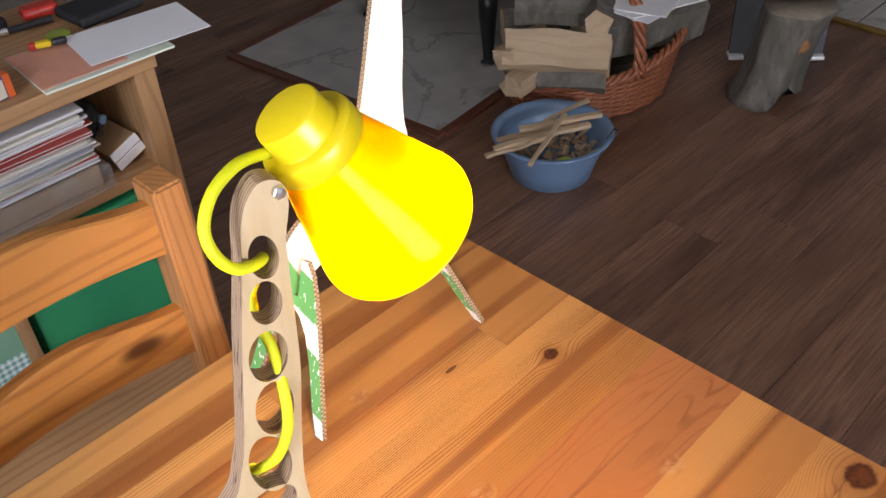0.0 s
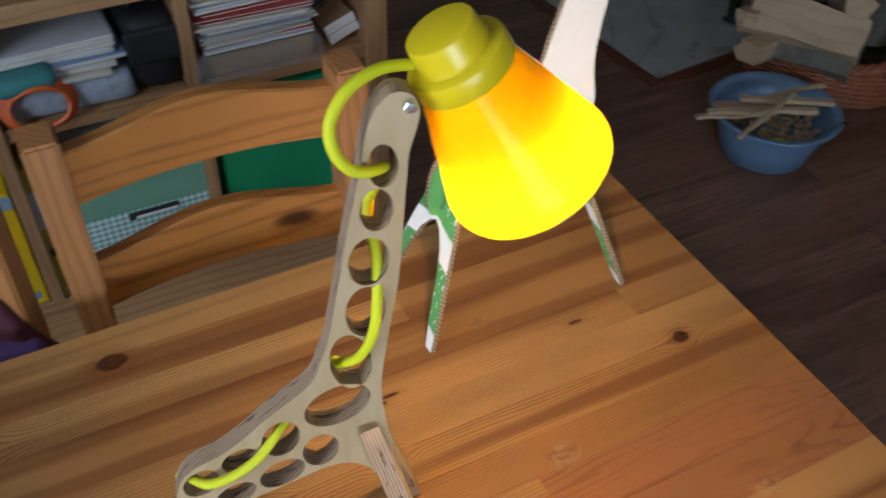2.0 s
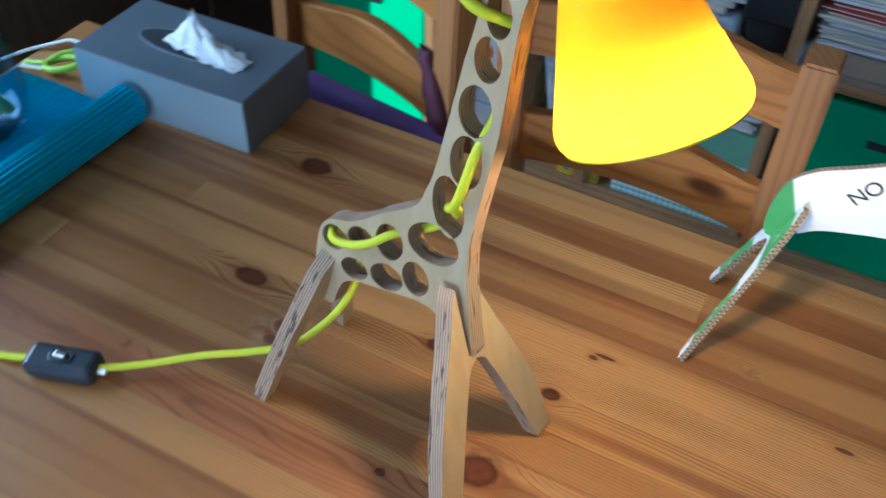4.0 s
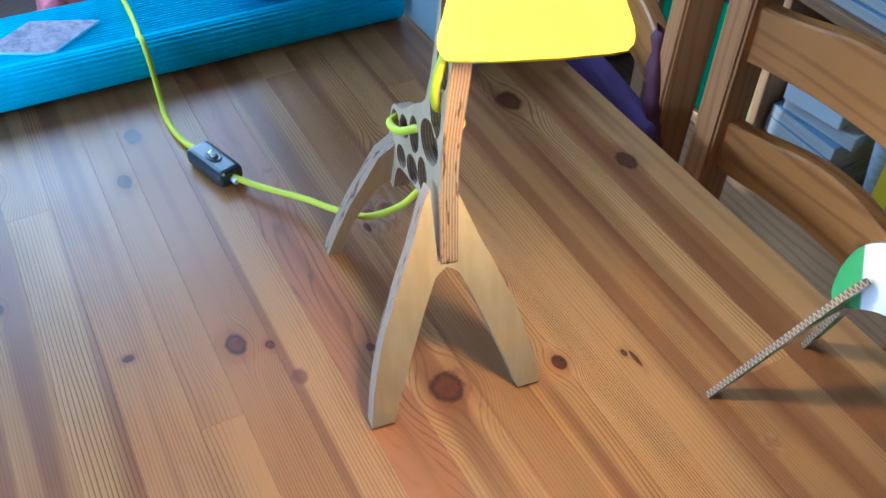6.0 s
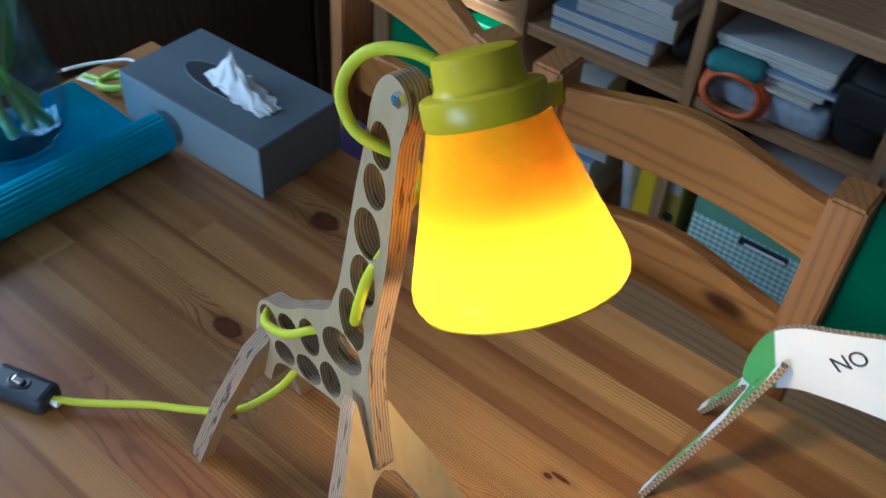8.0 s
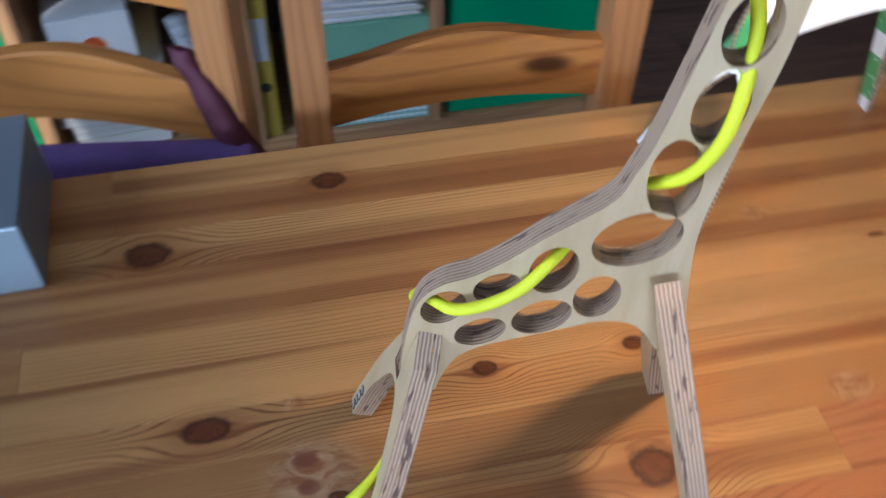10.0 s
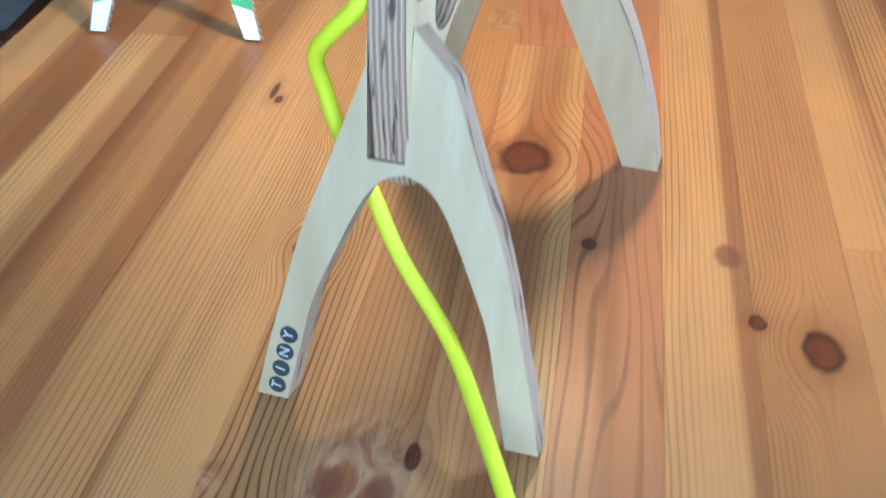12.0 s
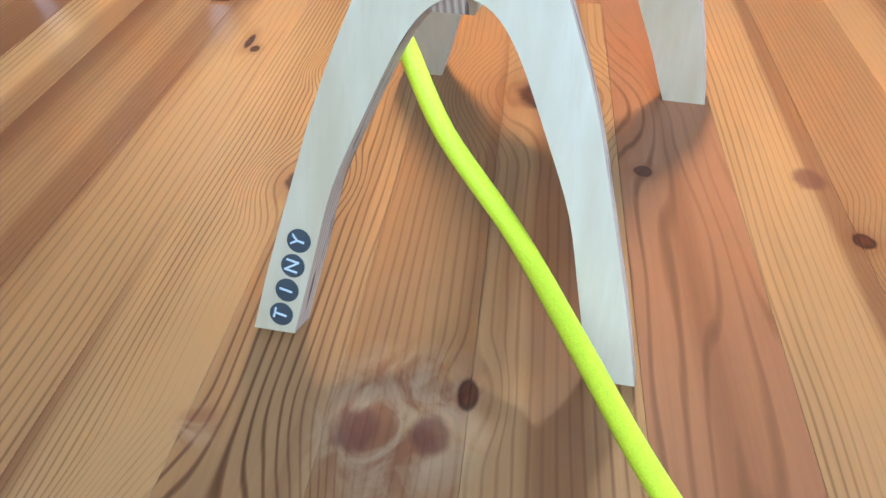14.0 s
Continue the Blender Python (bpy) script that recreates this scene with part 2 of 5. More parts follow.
    col = n.mix(n.span(band, 0.52, 0.66, 0.0, 0.7, smooth=True), col, (0.155, 0.050, 0.016))
    # dark heartwood streaks that run along the table's back half
    sway = n.math("MULTIPLY", n.math("SUBTRACT", n.noise(n.stretch(pos, (3.0, 0.0, 0.0)), 1.0, 2), 0.5), 0.016)
    for yc, half in ((0.178, 0.010), (0.228, 0.014), (0.285, 0.012)):
        off = n.math("ABSOLUTE", n.math("ADD", n.math("SUBTRACT", xyz[1], yc), n.math("ADD", sway, n.math("MULTIPLY", n.math("SUBTRACT", fine, 0.5), 0.006))))
        col = n.mix(n.span(off, half, half * 0.45, 0.0, 0.55, smooth=True), col, (0.165, 0.055, 0.018))
    col = n.mix(n.math("MULTIPLY", halo, 0.4), col, (0.17, 0.050, 0.014))
    swirl = n.noise(n.stretch(pos, (45.0, 70.0, 1.0)), 1.0, 4, 0.6, 1.2)
    # pale burls: place, size, strength
    for x, y, a, f in ((-0.205, 0.038, 0.036, 0.7), (0.150, 0.030, 0.020, 0.6), (0.284, -0.068, 0.016, 0.5), (0.157, 0.192, 0.012, 0.6), (-0.212, 0.090, 0.010, 0.5)):
        v = n.stretch(pos, (1 / a, 1.3 / a, 0), (-x / a, -1.3 * y / a, 0))
        ln = n.tree.nodes.new("ShaderNodeVectorMath")
        ln.operation = "LENGTH"
        n.feed(ln, "0", v)
        spot = n.span(ln.outputs["Value"], 1.1, 0.35, smooth=True)
        col = n.mix(n.math("MULTIPLY", spot, f), col, n.mix(n.span(swirl, 0.35, 0.66, smooth=True), (0.42, 0.25, 0.13), (0.19, 0.060, 0.024)))
    for x, y, a in ((-0.209, 0.049, 0.010), (-0.209, 0.029, 0.009), (-0.063, -0.098, 0.010)):
        v = n.stretch(pos, (1 / a, 1.3 / a, 0), (-x / a, -1.3 * y / a, 0))
        ln = n.tree.nodes.new("ShaderNodeVectorMath")
        ln.operation = "LENGTH"
        n.feed(ln, "0", v)
        col = n.mix(n.math("MULTIPLY", n.span(n.math("ADD", ln.outputs["Value"], wob), 1.0, 0.5, smooth=True), 0.75), col, (0.125, 0.036, 0.020))
    inside = n.mix(core, (0.034, 0.008, 0.004), n.mix(n.span(swirl, 0.35, 0.65), (0.105, 0.026, 0.008), (0.055, 0.013, 0.005)))
    col = n.mix(n.math("MULTIPLY", hard, 0.9), col, inside)
    crack = n.math("ABSOLUTE", n.math("SUBTRACT", n.noise(pos, 70, 2, 0.5, 0.6), 0.5))
    col = n.mix(n.math("MULTIPLY", core, n.span(crack, 0.012, 0.004)), col, (0.02, 0.010, 0.006))
    n.put("Base Color", col)
    worn = n.noise(pos, 9.0, 3)
    n.put("Roughness", n.math("ADD", n.span(worn, 0.3, 0.7, 0.25, 0.40), n.math("MULTIPLY", fleck, 0.07)))
    n.bump(n.math("ADD", n.math("MULTIPLY", fine, 0.6), n.math("MULTIPLY", line, -0.5)), 0.10, 0.0004)
    return n.mat


def floor_wood():
    n = Net("dark_floor_planks", 0.38)
    r, pos = n.chance(), n.where()
    shift = n.node("ShaderNodeCombineXYZ", X=n.math("MULTIPLY", r, 31.0), Y=n.math("MULTIPLY", r, 57.0), Z=0.0).outputs[0]
    big = n.noise(n.stretch(pos, (1.3, 8.0, 1.0), shift), 1.0, 3)
    fine = n.noise(n.stretch(pos, (3.0, 70.0, 1.0), shift), 2.0, 4)
    spot = n.noise(n.stretch(pos, (1.4, 9.0, 1.0), shift), 2.0, 3)
    base = n.mix(n.span(big, 0.3, 0.7), (0.095, 0.042, 0.027), (0.42, 0.225, 0.145))
    col = n.mix(n.span(fine, 0.35, 0.75), base, (0.085, 0.038, 0.023))
    col = n.mix(n.math("MULTIPLY", n.span(spot, 0.56, 0.74, smooth=True), 0.75), col, (0.035, 0.015, 0.010))
    col = n.mix(n.math("MULTIPLY", r, 0.5), col, (0.22, 0.115, 0.066))
    n.put("Base Color", col)
    n.put("Roughness", n.span(fine, 0.3, 0.7, 0.26, 0.42))
    n.bump(fine, 0.12, 0.0006)
    return n.mat


def ply_edge():
    """The laser-cut edge of plywood: thin veneers, light and burnt by turns."""
    n = Net("plywood_cut_edge", 0.65)
    p = n.local()
    y = n.split(p)[1]
    wob = n.noise(n.stretch(p, (90, 10, 90)), 1.0, 4)
    s = n.math("SINE", n.math("ADD", n.math("MULTIPLY", y, 3100.0), n.math("MULTIPLY", wob, 3.0)))
    burn = n.noise(n.stretch(p, (45, 330, 45)), 1.0, 4)
    col = n.mix(n.span(s, -0.3, 0.5), (0.39, 0.265, 0.165), (0.25, 0.145, 0.088))
    col = n.mix(n.span(burn, 0.57, 0.64, 0.0, 0.85, smooth=True), col, (0.050, 0.020, 0.012))
    n.put("Base Color", col)
    n.bump(s, 0.3, 0.0004)
    return n.mat


def ply_face():
    n = Net("birch_veneer", 0.42)
    p = n.local()
    g = n.noise(n.stretch(p, (50, 50, 9)), 2.0, 4)
    f = n.noise(n.stretch(p, (300, 300, 30)), 3.0, 2)
    col = n.mix(n.span(g, 0.3, 0.7), (0.47, 0.352, 0.208), (0.40, 0.285, 0.152))
    col = n.mix(n.span(f, 0.55, 0.8, 0.0, 0.4), col, (0.40, 0.27, 0.15))
    n.put("Base Color", col)
    n.bump(f, 0.06, 0.0003)
    return n.mat


def shade_plastic():
    """Thin yellow plastic that lets the bulb's light through."""
    n = Net("yellow_shade_plastic", 0.14, spec=0.06)
    p = n.local()
    f = n.noise(p, 60, 2)
    col = n.mix(n.span(f, 0.3, 0.7), (0.92, 0.50, 0.003), (0.95, 0.54, 0.004))
    n.put("Base Color", col)
    t = n.node("ShaderNodeBsdfTranslucent", Color=(1.0, 0.57, 0.010))
    m = n.tree.nodes.new("ShaderNodeMixShader")
    n.feed(m, "0", 0.090)
    out = n.tree.nodes["Material Output"]
    n.tree.links.new(n.bsdf.outputs[0], m.inputs[1])
    n.tree.links.new(t.outputs[0], m.inputs[2])
    n.tree.links.new(m.outputs[0], out.inputs["Surface"])
    return n.mat


def cord_cloth():
    n = Net("yellow_braided_cord", 0.62)
    p = n.where()
    w = n.noise(p, 2300, 2)
    n.put("Base Color", n.mix(n.span(w, 0.3, 0.7), (0.54, 0.56, 0.004), (0.68, 0.69, 0.010)))
    n.bump(w, 0.4, 0.0006)
    return n.mat


def corrugated():
    n = Net("corrugated_cut_edge", 0.8)
    p = n.local()
    x, y, z = n.split(p)
    wave = n.math("SINE", n.math("ADD", n.math("MULTIPLY", n.math("ADD", z, n.math("MULTIPLY", x, 0.9)), 1250.0), n.math("MULTIPLY", n.noise(p, 130, 3), 6.0)))
    f = n.math("ABSOLUTE", n.math("SUBTRACT", n.math("MULTIPLY", y, 400.0), wave))
    col = n.mix(n.span(f, 0.15, 0.95), (0.38, 0.275, 0.175), (0.12, 0.078, 0.048))
    n.put("Base Color", col)
    return n.mat


def printed_card():
    """White board printed with green fields."""
    n = Net("green_printed_cardboard", 0.5)
    p = n.local()
    x, y, z = n.split(p)
    s = n.math("ADD", z, n.math("MULTIPLY", n.math("ABSOLUTE", x), 0.25))
    a = n.math("MULTIPLY", n.span(s, 0.030, 0.031), n.span(s, 0.087, 0.086))
    b = n.math("MULTIPLY", n.span(s, 0.113, 0.114), n.span(s, 0.152, 0.151))
    c = n.span(n.noise(n.stretch(p, (260, 1, 90)), 1.0, 2), 0.36, 0.38)
    f = n.math("MULTIPLY", n.math("ADD", a, b, clamp=True), c)
    g = n.noise(p, 30, 3)
    col = n.mix(f, n.mix(g, (0.80, 0.80, 0.80), (0.70, 0.70, 0.70)), n.mix(g, (0.06, 0.26, 0.075), (0.10, 0.33, 0.11)))
    n.put("Base Color", col)
    return n.mat


def printed_body():
    """White board with a green printed field on the rump."""
    n = Net("white_cardboard", 0.5)
    p = n.local()
    x, y, z = n.split(p)
    g = n.noise(p, 25, 3)
    rump = n.span(n.math("ADD", x, n.math("MULTIPLY", z, 0.35)), 0.193, 0.191)
    n.put("Base Color", n.mix(rump, n.mix(g, (0.80, 0.78, 0.76), (0.70, 0.68, 0.66)), n.mix(g, (0.05, 0.24, 0.07), (0.10, 0.33, 0.11))))
    return n.mat


def gingham():
    n = Net("green_gingham_card", 0.6)
    p = n.local()
    x, y, z = n.split(p)
    a = n.span(n.math("SINE", n.math("MULTIPLY", x, 570.0)), -0.1, 0.1)
    b = n.span(n.math("SINE", n.math("MULTIPLY", z, 570.0)), -0.1, 0.1)
    f = n.math("MULTIPLY", n.math("ADD", a, b), 0.5)
    n.put("Base Color", n.mix(f, (0.80, 0.88, 0.86), (0.12, 0.42, 0.38)))
    n.bump(n.noise(p, 300, 2), 0.1, 0.0004)
    return n.mat


def marble():
    n = Net("pale_marble_tile", 0.18)
    p = n.where()
    v = n.noise(p, 1.6, 6, 0.6, 1.2)
    vein = n.math("ABSOLUTE", n.math("SUBTRACT", v, 0.5))
    f = n.noise(p, 9, 4)
    col = n.mix(n.span(f, 0.3, 0.7), (0.42, 0.41, 0.38), (0.52, 0.51, 0.48))
    n.put("Base Color", n.mix(n.span(vein, 0.0, 0.022, 0.55, 0.0), col, (0.22, 0.20, 0.17)))
    return n.mat


def bark():
    n = Net("grey_bark", 0.85)
    p = n.local()
    a = n.noise(n.stretch(p, (14, 14, 4)), 3.0, 5)
    b = n.noise(p, 12, 3)
    col = n.mix(n.span(a, 0.3, 0.7), (0.075, 0.066, 0.055), (0.17, 0.155, 0.13))
    n.put("Base Color", n.mix(n.span(b, 0.5, 0.7), col, (0.10, 0.10, 0.075)))
    n.bump(a, 0.7, 0.006)
    return n.mat


def page_edges():
    n = Net("paper_page_edges", 0.75)
    p = n.local()
    z = n.split(p)[2]
    s = n.noise(n.stretch(p, (4, 4, 900)), 1.0, 3)
    n.put("Base Color", n.mix(n.span(s, 0.3, 0.7), (0.40, 0.39, 0.37), (0.78, 0.77, 0.74)))
    n.bump(s, 0.3, 0.0006)
    return n.mat


def clear(name, colour, rough=0.03, ior=1.45):
    n = Net(name, rough)
    n.put("Base Color", colour)
    n.put("Transmission Weight", 1.0)
    n.put("IOR", ior)
    return n.mat


def thin_glass(name, tint):
    """Thin-walled clear glass: straight through, with a gloss that grows towards the rims."""
    n = Net(name, 0.03)
    see = n.node("ShaderNodeBsdfTransparent", Color=tint)
    gloss = n.node("ShaderNodeBsdfGlossy", Roughness=0.04)
    edge = n.tree.nodes.new("ShaderNodeLayerWeight")
    edge.inputs["Blend"].default_value = 0.15
    m = n.tree.nodes.new("ShaderNodeMixShader")
    n.feed(m, "0", n.span(n.math("POWER", edge.outputs["Facing"], 2.5), 0.0, 1.0, 0.04, 0.35))
    n.tree.links.new(see.outputs[0], m.inputs[1])
    n.tree.links.new(gloss.outputs[0], m.inputs[2])
    n.tree.links.new(m.outputs[0], n.tree.nodes["Material Output"].inputs["Surface"])
    return n.mat


def film(name, colour, share):
    """Thin clear plastic film: mostly let through, some shine."""
    n = Net(name, 0.2)
    n.put("Base Color", colour)
    p = n.local()
    crumple = n.noise(p, 45, 4)
    n.bump(crumple, 0.9, 0.006)
    n.put("Alpha", n.span(crumple, 0.3, 0.7, share * 0.6, share * 1.5))
    return n.mat


# rows of staves across the table, from its back edge
ROWS_Y = (0.335, 0.300, 0.262, 0.223, 0.172, 0.133, 0.094, 0.057, 0.020, -0.027, -0.069, -0.106, -0.149, -0.183, -0.231, -0.272, -0.312, -0.352, -0.388, -0.42)
# per row: end joints, and the cut of each piece (a: even grain, b: coarse straight grain, c: red flamed heartwood)
JOINTS = {0: (-0.33,), 2: (0.1,), 4: (-0.385, 0.30), 6: (-0.5,), 7: (-0.46,), 8: (0.12,), 11: (-0.56,), 12: (-0.05,), 14: (-0.35,), 15: (0.1,), 17: (-0.2,)}
CUTS = ("ab", "b", "ba", "a", "aba", "b", "ab", "ba", "ac", "c", "a", "ba", "ab", "b", "bb", "ab", "b", "ba", "a")


def rows_of(kind):
    return [(a, b) for k, (b, a) in enumerate(zip(ROWS_Y, ROWS_Y[1:])) if kind in CUTS[k]]


PINE = table_wood("varnished_pine", (0.395, 0.191, 0.067), (0.350, 0.162, 0.055), (0.305, 0.131, 0.043), 2100, 26.0, 0.6, rows_of("a"))
PINE_COARSE = table_wood("varnished_pine_coarse_grain", (0.465, 0.243, 0.088), (0.405, 0.198, 0.069), (0.35, 0.156, 0.052), 2300, 20.0, 0.85, rows_of("b"))
PINE_RED = table_wood("varnished_pine_heartwood", (0.33, 0.130, 0.052), (0.295, 0.112, 0.043), (0.26, 0.094, 0.035), 560, 90.0, 0.75, rows_of("c"))
FLOOR = floor_wood()
PLY, PLY_EDGE = ply_face(), ply_edge()
SHADE, CORD = shade_plastic(), cord_cloth()
CAP = plain("yellow_cap_plastic", (0.66, 0.49, 0.010), 0.33, vary=0.04, relief=0.01)
CHAIR_WOOD = wood("honey_pine_chair", (0.42, 0.168, 0.040), (0.19, 0.055, 0.012), 0.36, 0, 330, knots=0.16)
POST_WOOD = wood("honey_pine_post", (0.40, 0.175, 0.060), (0.21, 0.075, 0.024), 0.4, 2, 600)
SHELF_WOOD = wood("oiled_pine_shelf", (0.42, 0.235, 0.11), (0.25, 0.115, 0.045), 0.45, 0, 380)
SHELF_UP = wood("oiled_pine_upright", (0.42, 0.235, 0.11), (0.25, 0.115, 0.045), 0.45, 2, 380)
FIREWOOD = wood("split_firewood", (0.47, 0.35, 0.225), (0.29, 0.195, 0.115), 0.85, 0, 90, lines=0.22, spread=0.5)
BARK = bark()
CARD_EDGE, CARD_PRINT = corrugated(), printed_card()
CARD_WHITE = printed_body()
INK = plain("black_ink", (0.02, 0.02, 0.02), 0.5)
GREEN_CARD = plain("green_box_card", (0.004, 0.30, 0.13), 0.42, vary=0.06, scale=12, relief=0.02)
SAGE_CARD = plain("sage_green_card", (0.16, 0.36, 0.25), 0.55, vary=0.06)
GINGHAM = gingham()
BLACK = plain("black_plastic", (0.015, 0.016, 0.018), 0.35, vary=0.2)
BLACK_CLOTH = plain("black_bag_cloth", (0.012, 0.012, 0.014), 0.7, vary=0.3, relief=0.3)
SWITCH = plain("black_switch_plastic", (0.026, 0.034, 0.046), 0.32, vary=0.1)
STEEL = plain("bright_steel", (0.62, 0.62, 0.62), 0.25, metal=1.0, vary=0.05)
WHITE = plain("white_paper", (0.80, 0.81, 0.82), 0.65, vary=0.03, scale=14)
TISSUE = plain("white_tissue", (0.66, 0.68, 0.70), 0.9, vary=0.03, relief=0.3)
PAGES = page_edges()
BOX_TOP = plain("dark_grey_carton", (0.12, 0.145, 0.17), 0.4, vary=0.08, scale=9)
BOX_SIDE = plain("silver_grey_carton", (0.31, 0.375, 0.415), 0.34, metal=0.35, vary=0.10, scale=9)
MAT_BLUE = plain("turquoise_ribbed_fabric", (0.032, 0.50, 0.72), 0.72, vary=0.15, scale=200, relief=0.3)
PURPLE = plain("purple_cloth", (0.085, 0.045, 0.16), 0.85, vary=0.2, scale=160, relief=0.4)
PLUM = plain("plum_ribbon", (0.085, 0.016, 0.030), 0.7, vary=0.2, scale=160, relief=0.3)
BOWL_BLUE = plain("grey_blue_plastic", (0.13, 0.23, 0.36), 0.38, vary=0.06)
WICKER = wood("red_brown_wicker", (0.30, 0.10, 0.045), (0.14, 0.038, 0.018), 0.5, 2, 300)
IRON = plain("black_cast_iron", (0.012, 0.013, 0.014), 0.42, vary=0.2, relief=0.3)
MARBLE = marble()
TRIM = wood("red_brown_floor_trim", (0.16, 0.055, 0.03), (0.08, 0.028, 0.015), 0.4, 1, 300)
BRASS = plain("brass_threshold", (0.45, 0.30, 0.09), 0.35, metal=1.0)
WALL = plain("plaster_wall", (0.27, 0.24, 0.21), 0.9, vary=0.04, scale=8)
CEIL = plain("white_ceiling", (0.42, 0.41, 0.40), 0.9, vary=0.03, scale=6)
YELLOW_BOOK = plain("yellow_book_card", (0.72, 0.50, 0.01), 0.45, vary=0.05)
ORANGE = plain("orange_plastic", (0.72, 0.13, 0.03), 0.4, vary=0.1)
RED = plain("red_plastic", (0.50, 0.03, 0.02), 0.35, vary=0.1)
TEAL = plain("teal_cloth", (0.05, 0.24, 0.24), 0.8, vary=0.15)
LIME = plain("lime_plastic", (0.40, 0.58, 0.05), 0.4, vary=0.08)
CHINA = plain("white_porcelain", (0.80, 0.82, 0.83), 0.15, vary=0.02)
GREY_CLOTH = plain("grey_cloth", (0.13, 0.14, 0.16), 0.9, vary=0.25, scale=60, relief=0.5)
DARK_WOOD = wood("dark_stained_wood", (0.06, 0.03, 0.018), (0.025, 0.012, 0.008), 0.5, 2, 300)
GLASS = clear("clear_glass", (0.95, 0.98, 1.0))
BLUE_GLASS = thin_glass("pale_blue_glass", (0.87, 0.94, 0.98))
WATER = thin_glass("water", (0.84, 0.93, 0.97))
STEM = plain("green_stems", (0.46, 0.60, 0.20), 0.5, vary=0.25, scale=30)
LEAF = plain("green_leaves", (0.16, 0.42, 0.07), 0.45, vary=0.3, scale=30)
FILM = film("clear_plastic_film", (0.75, 0.78, 0.80), 0.14)
FILM_THIN = film("thin_clear_cover", (0.78, 0.80, 0.82), 0.07)
KRAFT = plain("brown_kraft_card", (0.33, 0.21, 0.11), 0.7, vary=0.1)
COVERS = [plain("book_cover_" + k, c, 0.45, vary=0.08) for k, c in (
    ("white", (0.68, 0.70, 0.73)), ("blue", (0.22, 0.33, 0.50)), ("grey", (0.36, 0.38, 0.41)), ("red", (0.42, 0.06, 0.045)),
    ("cream", (0.62, 0.58, 0.48)), ("violet", (0.24, 0.17, 0.34)), ("dark", (0.04, 0.05, 0.07)))]

# ---- the room ----
X0, X1, Y0, Y1, HIGH = -1.7, 3.6, -2.4, 3.0, 2.7


def wall_with_opening(name, length, m, opening=None):
    """A wall 0.2 m thick along local x, its inner face at y = 0, with an opening (x0, x1, z0, z1)."""
    bm = bmesh.new()
    if opening is None:
        box(length, 0.2, HIGH, (length / 2, 0.1, 0), into=bm)
    else:
        a, b, c, d = opening
        box(a, 0.2, HIGH, (a / 2, 0.1, 0), into=bm)
        box(length - b, 0.2, HIGH, ((b + length) / 2, 0.1, 0), into=bm)
        box(b - a, 0.2, c, ((a + b) / 2, 0.1, 0), into=bm)
        box(b - a, 0.2, HIGH - d, ((a + b) / 2, 0.1, d), into=bm)
    return solo(name, bm, WALL, "pale plastered room wall", "wall", m, kind="structure")


def window(name, m, w, h):
    """A white wooden window with two panes, a frame and a sill; local x along the wall, base at z = 0."""
    win = thing(name, "white wooden window with two panes and sill", "window", m, kind="structure")
    bm = bmesh.new()
    for x in (-w / 2 + 0.025, 0, w / 2 - 0.025):
        box(0.05, 0.06, h, (x, 0.1, 0), 0.004, into=bm)
    for z in (0, h - 0.05):
        box(w - 0.1, 0.055, 0.05, (0, 0.1, z), 0.004, into=bm)
    part("window_frame", bm, CHINA, win)
    part("window_sill", box(w + 0.1, 0.16, 0.03, (0, 0.04, -0.03), 0.005), CHINA, win)
    for x in (-w / 4, w / 4):
        pane = part("pane", box(w / 2 - 0.08, 0.006, h - 0.1, (x, 0.1, 0.05)), GLASS, win)
        pane.visible_shadow = False


W_OPEN, S_OPEN = (1.48, 3.28, 0.80, 2.20), (0.7, 2.1, 0.65, 1.47)
wall_with_opening("wall_west", Y1 - Y0, pose(X0, Y0, 0, 0, 0, 90), W_OPEN)
wall_with_opening("wall_south", X1 - X0, pose(X0, Y0, 0) @ Matrix.Diagonal((1, -1, 1, 1)), S_OPEN)
wall_with_opening("wall_north", X1 - X0, pose(X0, Y1, 0))
wall_with_opening("wall_east", Y1 - Y0, pose(X1, Y1, 0, 0, 0, -90))
window("window_1", pose(X0, Y0 + 2.38, 0.80, 0, 0, 90), 1.8, 1.40)
window("window_2", pose(X0 + 1.4, Y0, 0.65, 0, 0, 180), 1.4, 0.82)
solo("ceiling", box(X1 - X0 + 0.4, Y1 - Y0 + 0.4, 0.1, ((X0 + X1) / 2, (Y0 + Y1) / 2, HIGH)), CEIL, "plain white ceiling", "ceiling", kind="structure")
solo("ground", box(60, 60, 0.1, (0, 0, -0.6)), plain("dark_earth", (0.07, 0.075, 0.05), 0.95, scale=3), "dark ground outside the house", "ground", kind="structure")
# unseen screens added outside to block light, the western with a gap for sun
HX, SPOT = -4.5, Vector((-0.585, 0.97, 0.40))
s = (HX - SPOT.x) / TO_SUN.x
GY, GZ = SPOT.y + s * TO_SUN.y, SPOT.z + s * TO_SUN.z
SCREEN = plain("screen_green", (0.05, 0.09, 0.03), 0.9, vary=0.4, scale=4)
bm = bmesh.new()
box(0.02, 9 + GY - 0.115, 9, (HX, (-9 + GY - 0.115) / 2, -0.5), into=bm)
box(0.02, 6 - GY - 0.115, 9, (HX, (6 + GY + 0.115) / 2, -0.5), into=bm)
box(0.02, 0.23, GZ - 0.20 + 0.5, (HX, GY, -0.5), into=bm)
box(0.02, 0.23, 8.5 - GZ - 0.20, (HX, GY, GZ + 0.20), into=bm)
solo("light_screen", bm, SCREEN, "unseen green screen outside, its gap shaping the sun patch", "hedge", kind="structure")
